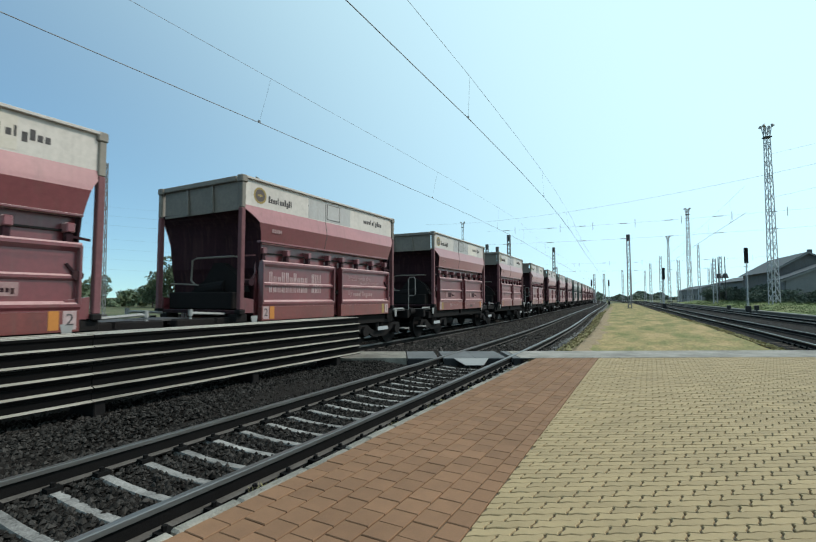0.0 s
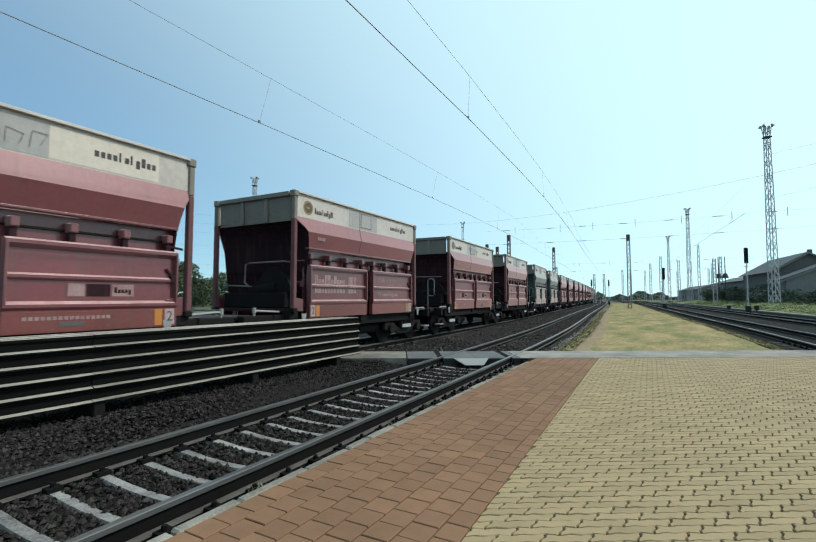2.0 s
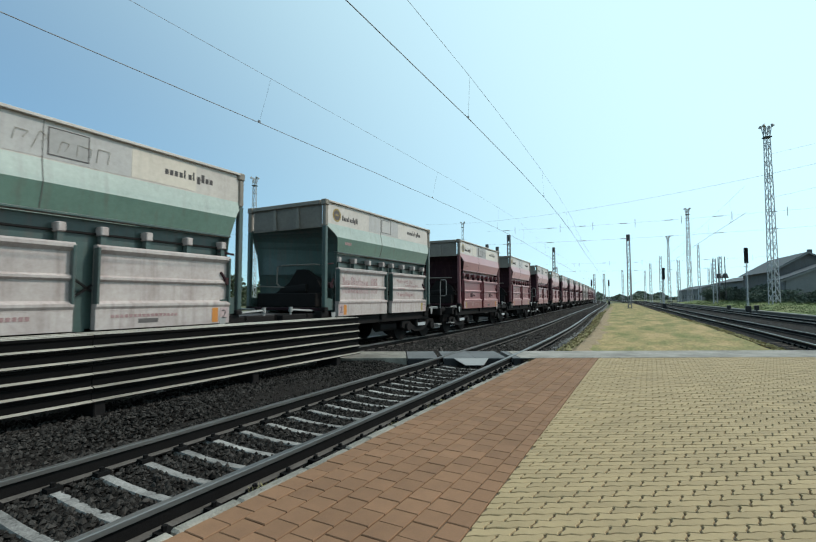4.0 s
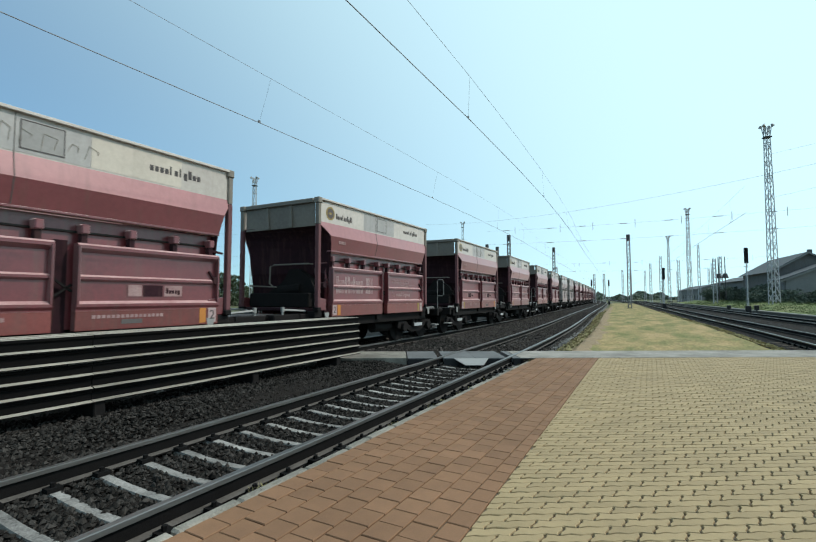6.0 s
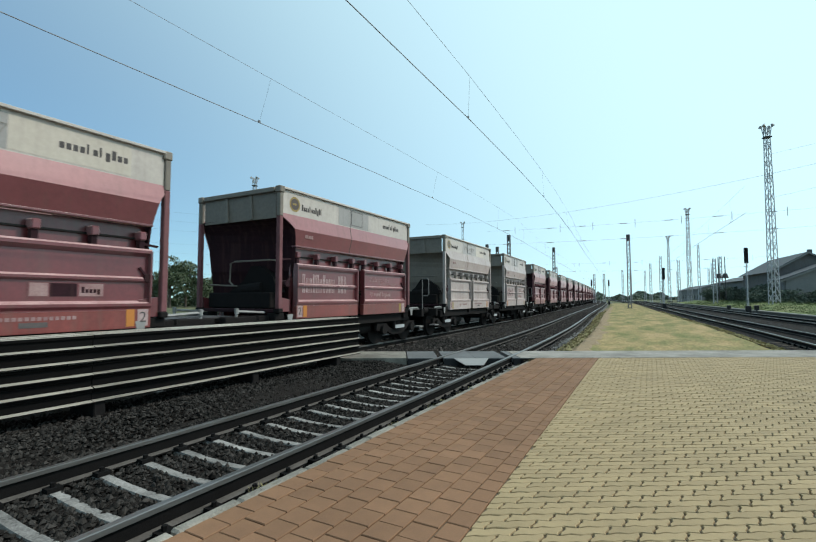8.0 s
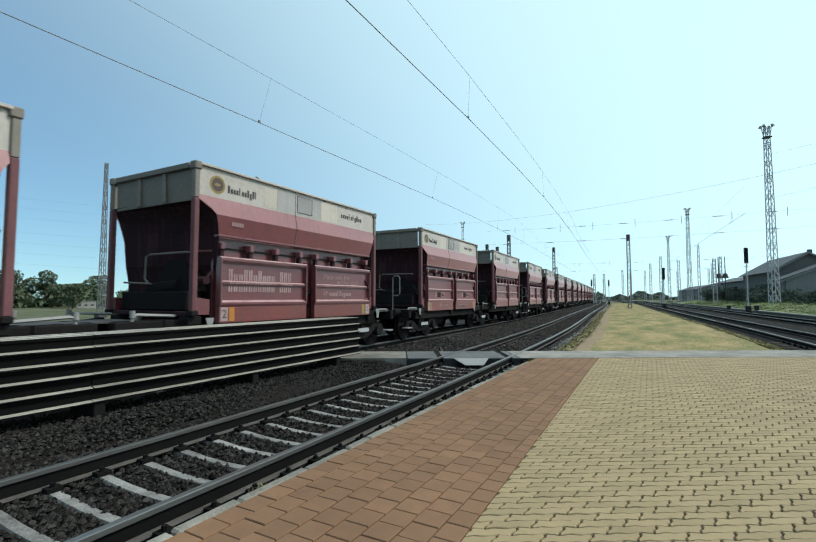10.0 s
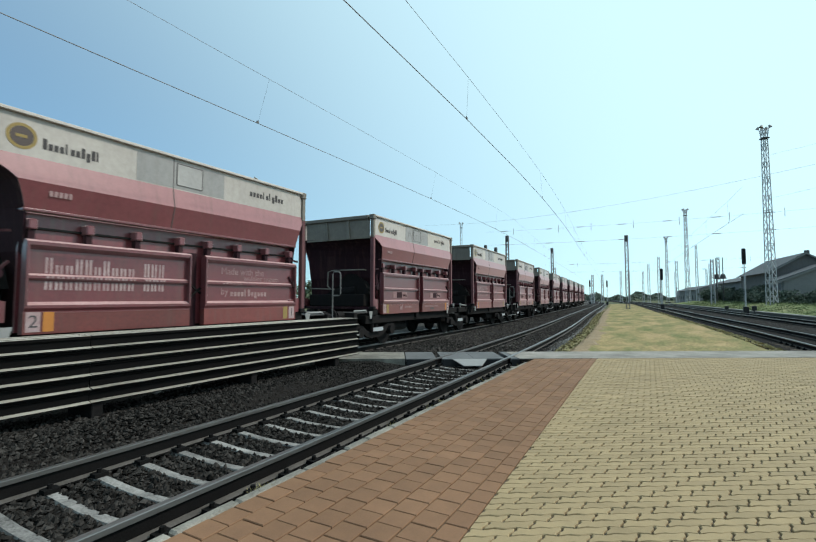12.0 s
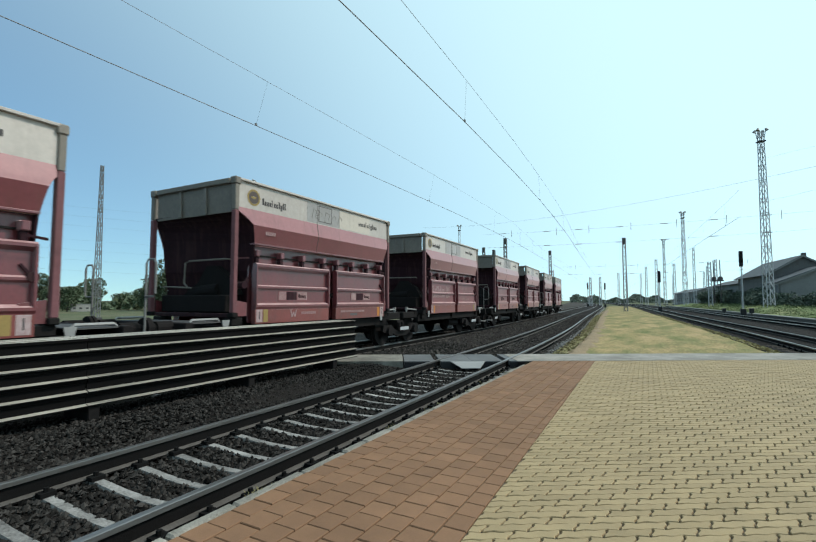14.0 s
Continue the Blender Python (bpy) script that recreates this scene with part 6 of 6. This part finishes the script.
def weeds(rng, n):
    clump = rng.uniform(0, 1, (n // 40 + 1, 2))[rng.integers(0, n // 40 + 1, n)]
    y = 40 + 90 * clump[:, 0] + rng.normal(0, 0.7, n)
    off = np.clip(8.7 + 6 * clump[:, 1] + rng.normal(0, 0.3, n), 8.5, 14.8)
    x = np.interp(y, east_line.y, east_line.x) + off
    return np.stack([x, y, np.interp(off, (8.4, 9.6, 11.2, 13.0, 14.6), (-0.03, 0.02, 0.28, 0.62, 0.7)) + rng.uniform(0, 1, n) ** 2 * (0.12 + 0.35 * clump[:, 0] * clump[:, 1])], 1)


hedge("weeds", "green weeds on the overgrown far platform", weeds, 15000, 13, 0.06, "weeds", "weed")



def field_cabinet():
    c = thing("field_cabinet", "low white painted equipment cabinet in the field", "cabinet", at=pose(-87.7, 42.6, -0.46, 0, 0, 64))
    part("body", one_box(-1.4, 1.4, -0.4, 0.4, 0, 1.25, bevel=0.03), M["kerb_pale"], c)
    part("roof", one_box(-1.5, 1.5, -0.5, 0.5, 1.25, 1.33, bevel=0.02), M["steel_light"], c)
    for k in range(3):
        d = part("door", one_box(-1.3 + k * 0.9, -0.5 + k * 0.9, -0.44, -0.404, 0.12, 1.15, bevel=0.01), M["kerb_pale"], c)
        part("vent", one_box(-1.1 + k * 0.9, -0.7 + k * 0.9, -0.455, -0.442, 0.45, 0.75), M["mast_dark"], d)


field_cabinet()

# sheds beyond the far platform
SHED_TURN = math.degrees(BEND)


def shed(name, x, y, width, length, eave, ridge, label, wall, doors, turn=SHED_TURN):
    """A gabled shed: near gable at y = 0, ridge along y."""
    s = thing(name, label, "shed", at=pose(x, y, GROUND_Z, 0, 0, turn))
    t = 0.25
    for x0, x1 in ((0, t), (width - t, width)):
        part("side_wall", one_box(x0, x1, 0, length, -0.2, eave), wall, s)
    for y0 in (0, length - t):
        bm = bmesh.new()
        plate(bm, [(t, y0, -0.2), (width - t, y0, -0.2), (width - t, y0, eave), (width / 2, y0, ridge), (t, y0, eave)], -t)
        bmesh.ops.recalc_face_normals(bm, faces=bm.faces)
        part("gable_wall", bm, wall, s)
    for sx in (0, 1):
        xe = -0.6 if sx == 0 else width + 0.6
        ze = eave - 0.6 * (ridge - eave) / (width / 2)
        bm = plate(bmesh.new(), [(xe, -0.6, ze + 0.1), (xe, length + 0.6, ze + 0.1), (width / 2, length + 0.6, ridge + 0.1), (width / 2, -0.6, ridge + 0.1)], 0.12)
        bmesh.ops.recalc_face_normals(bm, faces=bm.faces)
        rf = part("roof_slope", bm, M["shed_roof"], s)
        bm = bmesh.new()
        k = 0.0
        while k < length:
            beam(bm, (xe, k, ze + 0.15), (width / 2, k, ridge + 0.15), 0.07, 0.07)
            k += 1.4
        part("roof_seams", bm, M["shed_roof"], rf)
    # upright boards on the near gable and a wide door
    k, bw = 0, 0.42
    while (k + 1) * bw < width:
        x0 = k * bw + 0.012
        top = eave + (ridge - eave) * (1 - abs(x0 + bw / 2 - width / 2) / (width / 2)) - 0.12
        part("board", one_box(x0, x0 + bw - 0.03, -0.05 - 0.02 * (k % 2), -0.004, -0.2, top), wall, s)
        k += 1
    dr = part("gable_door", one_box(width * 0.12, width * 0.40, -0.14, -0.075, -0.1, 3.7), M["steel_dark"], s, "wide dark gable door")
    part("lintel", one_box(width * 0.1, width * 0.42, -0.16, -0.075, 3.71, 3.9), M["plaster"], dr)
    for sx in (-1, 1):
        part("barge_board", beam(bmesh.new(), (width / 2 + sx * (width / 2 + 0.6), -0.64, eave - 0.35), (width / 2, -0.64, ridge + 0.05), 0.06, 0.24), M["plaster"], s)
    for y0, wd, z0, z1 in doors:
        fr = part("window" if z0 > 0.5 else "door", one_box(-0.05, 0.01, y0, y0 + wd, z0, z1), M["glass_dark"] if z0 > 0.5 else M["wood"], s)
        for a, b, c0, c1 in ((y0 - 0.1, y0, z0, z1), (y0 + wd, y0 + wd + 0.1, z0, z1), (y0 - 0.1, y0 + wd + 0.1, z1, z1 + 0.1)):
            part("surround", one_box(-0.09, 0.0, a, b, c0, c1), M["plaster"], fr)
    return s


shed("goods_shed", 16.5, 95, 9.2, 18, 6.2, 9.0, "dark timber goods shed with a steep grey roof", M["shed_wall"], [(2, 2.6, -0.1, 3.6), (7, 1.2, 1.4, 3.0), (10.5, 1.2, 1.4, 3.0), (14, 2.6, -0.1, 3.6)])
shed("long_shed", 16.2, 117, 9, 34, 5.4, 6.8, "long low grey shed along the railway yard", M["plaster"], [(1.5 + 3 * k, 1.3, 1.5, 3.4) for k in range(10)])
shed("yard_building", 11.5, 178, 8, 46, 4.6, 6.0, "distant low grey yard building", M["plaster"], [(3 + 5 * k, 1.4, 1.3, 2.8) for k in range(8)])
shed("shed_annexe", 16.6, 88.6, 11.5, 6.0, 4.55, 6.9, "low plastered annexe in front of the goods shed", M["plaster"], [(0.8, 1.6, -0.1, 2.8), (3.2, 1.6, -0.1, 2.8)])
chim = thing("chimney_stack", "short dark chimney on the goods shed roof", "chimney", at=pose(21.6, 96.5, 8.3))
part("flue", one_box(-0.3, 0.3, -0.3, 0.3, -0.4, 1.0, bevel=0.03), M["shed_wall"], chim)
for k, (x, y, hh, sp) in enumerate(((15.4, 104, 4.0, 2.2), (15.2, 111, 3.6, 2.2), (14.6, 119, 3.8, 2.2), (13.9, 127, 4.4, 2.4), (13.0, 137, 4.0, 2.4), (15.6, 97, 4.4, 2.2), (15.2, 92, 3.8, 2.0), (14.6, 87.5, 3.2, 2.0), (16.4, 84.5, 3.0, 2.0), (18.6, 84.0, 2.6, 1.8), (20.8, 83.5, 3.1, 2.0), (23.0, 83.0, 2.8, 1.9), (14.0, 91, 3.0, 1.9), (12.4, 124, 4.6, 2.6), (11.6, 131, 4.8, 2.6), (12.3, 147, 4.2, 2.4))):
    tree(x, y, hh, sp, 90 + k, "dark green bushy tree growing against the shed", 1600, leaf="far_leaf")

# ---------- paving blocks, last ----------


def block_mesh(name, pts, material, top=0.0, low=-0.05, chamfer=0.006):
    """A paving block: a bevelled slab over an outline."""
    c = sum((Vector((x, y, 0)) for x, y in pts), Vector()) / len(pts)
    bm = bmesh.new()
    lo = [bm.verts.new((x, y, low)) for x, y in pts]
    mid = [bm.verts.new((x, y, top - chamfer)) for x, y in pts]
    hi = []
    for x, y in pts:
        d = (Vector((x, y, 0)) - c)
        d = d * (1 - chamfer / max(d.length, 0.02))
        hi.append(bm.verts.new((c.x + d.x, c.y + d.y, top)))
    n = len(pts)
    for i in range(n):
        j = (i + 1) % n
        bm.faces.new((lo[i], lo[j], mid[j], mid[i]))
        bm.faces.new((mid[i], mid[j], hi[j], hi[i]))
    bm.faces.new(hi)
    return mesh_of(bm, name, material)


def rest_blocks(name, spots, me, material, label, cut=()):
    """The many blocks farther off, and the cut ones, joined."""
    vs, fs, k = [], [], 0
    for one, m in [(me, m) for m in spots] + list(cut):
        a = np.array(m.to_3x3())
        vs.append(np.array([v.co[:] for v in one.vertices]) @ a.T + np.array(m.translation))
        fs += [tuple(i + k for i in p.vertices) for p in one.polygons]
        k += len(one.vertices)
    if vs:
        ob = raw(name, np.concatenate(vs).tolist(), fs, material, platform)
        tagged(ob, label, kind="stuff")


def clip_loop(pts, inside):
    """The part of an outline where inside(x, y) >= 0; inside is linear."""
    out = []
    for (x0, y0), (x1, y1) in zip(pts, pts[1:] + pts[:1]):
        a, b = inside(x0, y0), inside(x1, y1)
        if a >= 0:
            out.append((x0, y0))
        if (a >= 0) != (b >= 0):
            f = a / (a - b)
            out.append((x0 + (x1 - x0) * f, y0 + (y1 - y0) * f))
    return out


def area(pts):
    return 0.5 * abs(sum(x0 * y1 - x1 * y0 for (x0, y0), (x1, y1) in zip(pts, pts[1:] + pts[:1])))


BORDER = lambda y: -1.10 - 0.027 * (y - 2.9)
SEE = lambda x, y: -8.9 < y and x < EAST_EDGE + 0.1


def lay(pts, spots, me, limits, near_from, name, rest_name, rest_mat, label):
    """Lay blocks at the spots (x, y, turn); those on a limit are cut."""
    near, rest, cut = [], [], []
    for x, y, turn in spots:
        c, s = math.cos(radians(turn)), math.sin(radians(turn))
        loop = [(x + a * c - b * s, y + a * s + b * c) for a, b in pts]
        m = pose(x, y, random.uniform(-0.003, 0.002), random.uniform(-0.4, 0.4), random.uniform(-0.4, 0.4), turn + random.uniform(-0.4, 0.4))
        if all(f(a, b) >= 0 for f in limits for a, b in loop):
            (near if len(near) < 300 and y > 1.4 and math.hypot(x, y) > near_from else rest).append(m)
            continue
        for f in limits:
            loop = clip_loop(loop, f) if loop else loop
        if len(loop) > 2 and area(loop) > 0.0012:
            cx, cy = sum(p[0] for p in loop) / len(loop), sum(p[1] for p in loop) / len(loop)
            cut.append((block_mesh("cut_block", [(a - cx, b - cy) for a, b in loop], rest_mat), pose(cx, cy, random.uniform(-0.003, 0.001))))
    for m in near:
        ob = new(name, me)
        ob.parent, ob.matrix_basis = platform, m
    rest_blocks(rest_name, rest, me, rest_mat, label, cut)
    for one, m in cut:
        bpy.data.meshes.remove(one)


def red_blocks():
    """Square blocks in columns along the track, each column set off by half a block."""
    w, g = 0.2, 0.007
    h = w / 2 - g / 2
    e = h - 0.003
    pts = [(-e, -h), (e, -h), (e, h), (-e, h)]
    me = block_mesh("red_block", pts, M["red_paver"])
    spots = [(EDGE_X + 0.125 + (k + 0.5) * w, -8.8 + (row + 0.5 * (k % 2)) * w, 0.0) for row in range(106) for k in range(0, 10)]
    limits = (lambda x, y: BORDER(y) - 0.004 - x, lambda x, y: x - EDGE_X - 0.122, lambda x, y: path_y(x) - y - 0.01)
    lay(pts, spots, me, limits, 2.7, "red_paving_block", "red_paving_rest", M["red_rest"], "red-brown paving blocks along the track side")


def yellow_blocks():
    """Interlocking wavy blocks, laid in rows along the slanting path."""
    w, d = 0.298, 0.088
    wave = [(k / 8 - 0.5) * w for k in range(9)]
    ripple = lambda x: 0.008 * math.sin(4 * math.pi * x / w)
    lean, jog = 0.032, 0.021
    low = [(x - lean, -d / 2 + ripple(x - lean)) for x in wave]
    high = [(x + lean, d / 2 + ripple(x + lean)) for x in wave[::-1]]
    pts = low + [(w / 2 - jog, -0.019), (w / 2 + jog, 0.019)] + high + [(-w / 2 + jog, 0.019), (-w / 2 - jog, -0.019)]
    pts = [(x * (1 - 0.015 / w), y * (1 - 0.009 / d)) for x, y in pts]
    me = block_mesh("yellow_block", pts, M["yellow_paver"])
    turn = math.degrees(math.atan2(P_DIR.y, P_DIR.x))
    spots = []
    for r in range(int(24 / d)):
        for k in range(-40, 60):
            p = P0 + P_DIR * ((k + 0.5 * (r % 2)) * w) + P_N * (-0.13 - d * (r + 0.2))
            if p.x + 0.2 > BORDER(p.y) and SEE(p.x, p.y):
                spots.append((p.x, p.y, turn))
    spots.sort(key=lambda q: math.hypot(q[0], q[1]))
    limits = (lambda x, y: x - BORDER(y) - 0.004, lambda x, y: EAST_EDGE - 0.103 - x, lambda x, y: y + 8.95, lambda x, y: path_y(x) - y - 0.01)
    lay(pts, spots, me, limits, 2.7, "yellow_paving_block", "yellow_paving_rest", M["yellow_rest"], "yellow interlocking paving blocks")


red_blocks()
yellow_blocks()

motions()
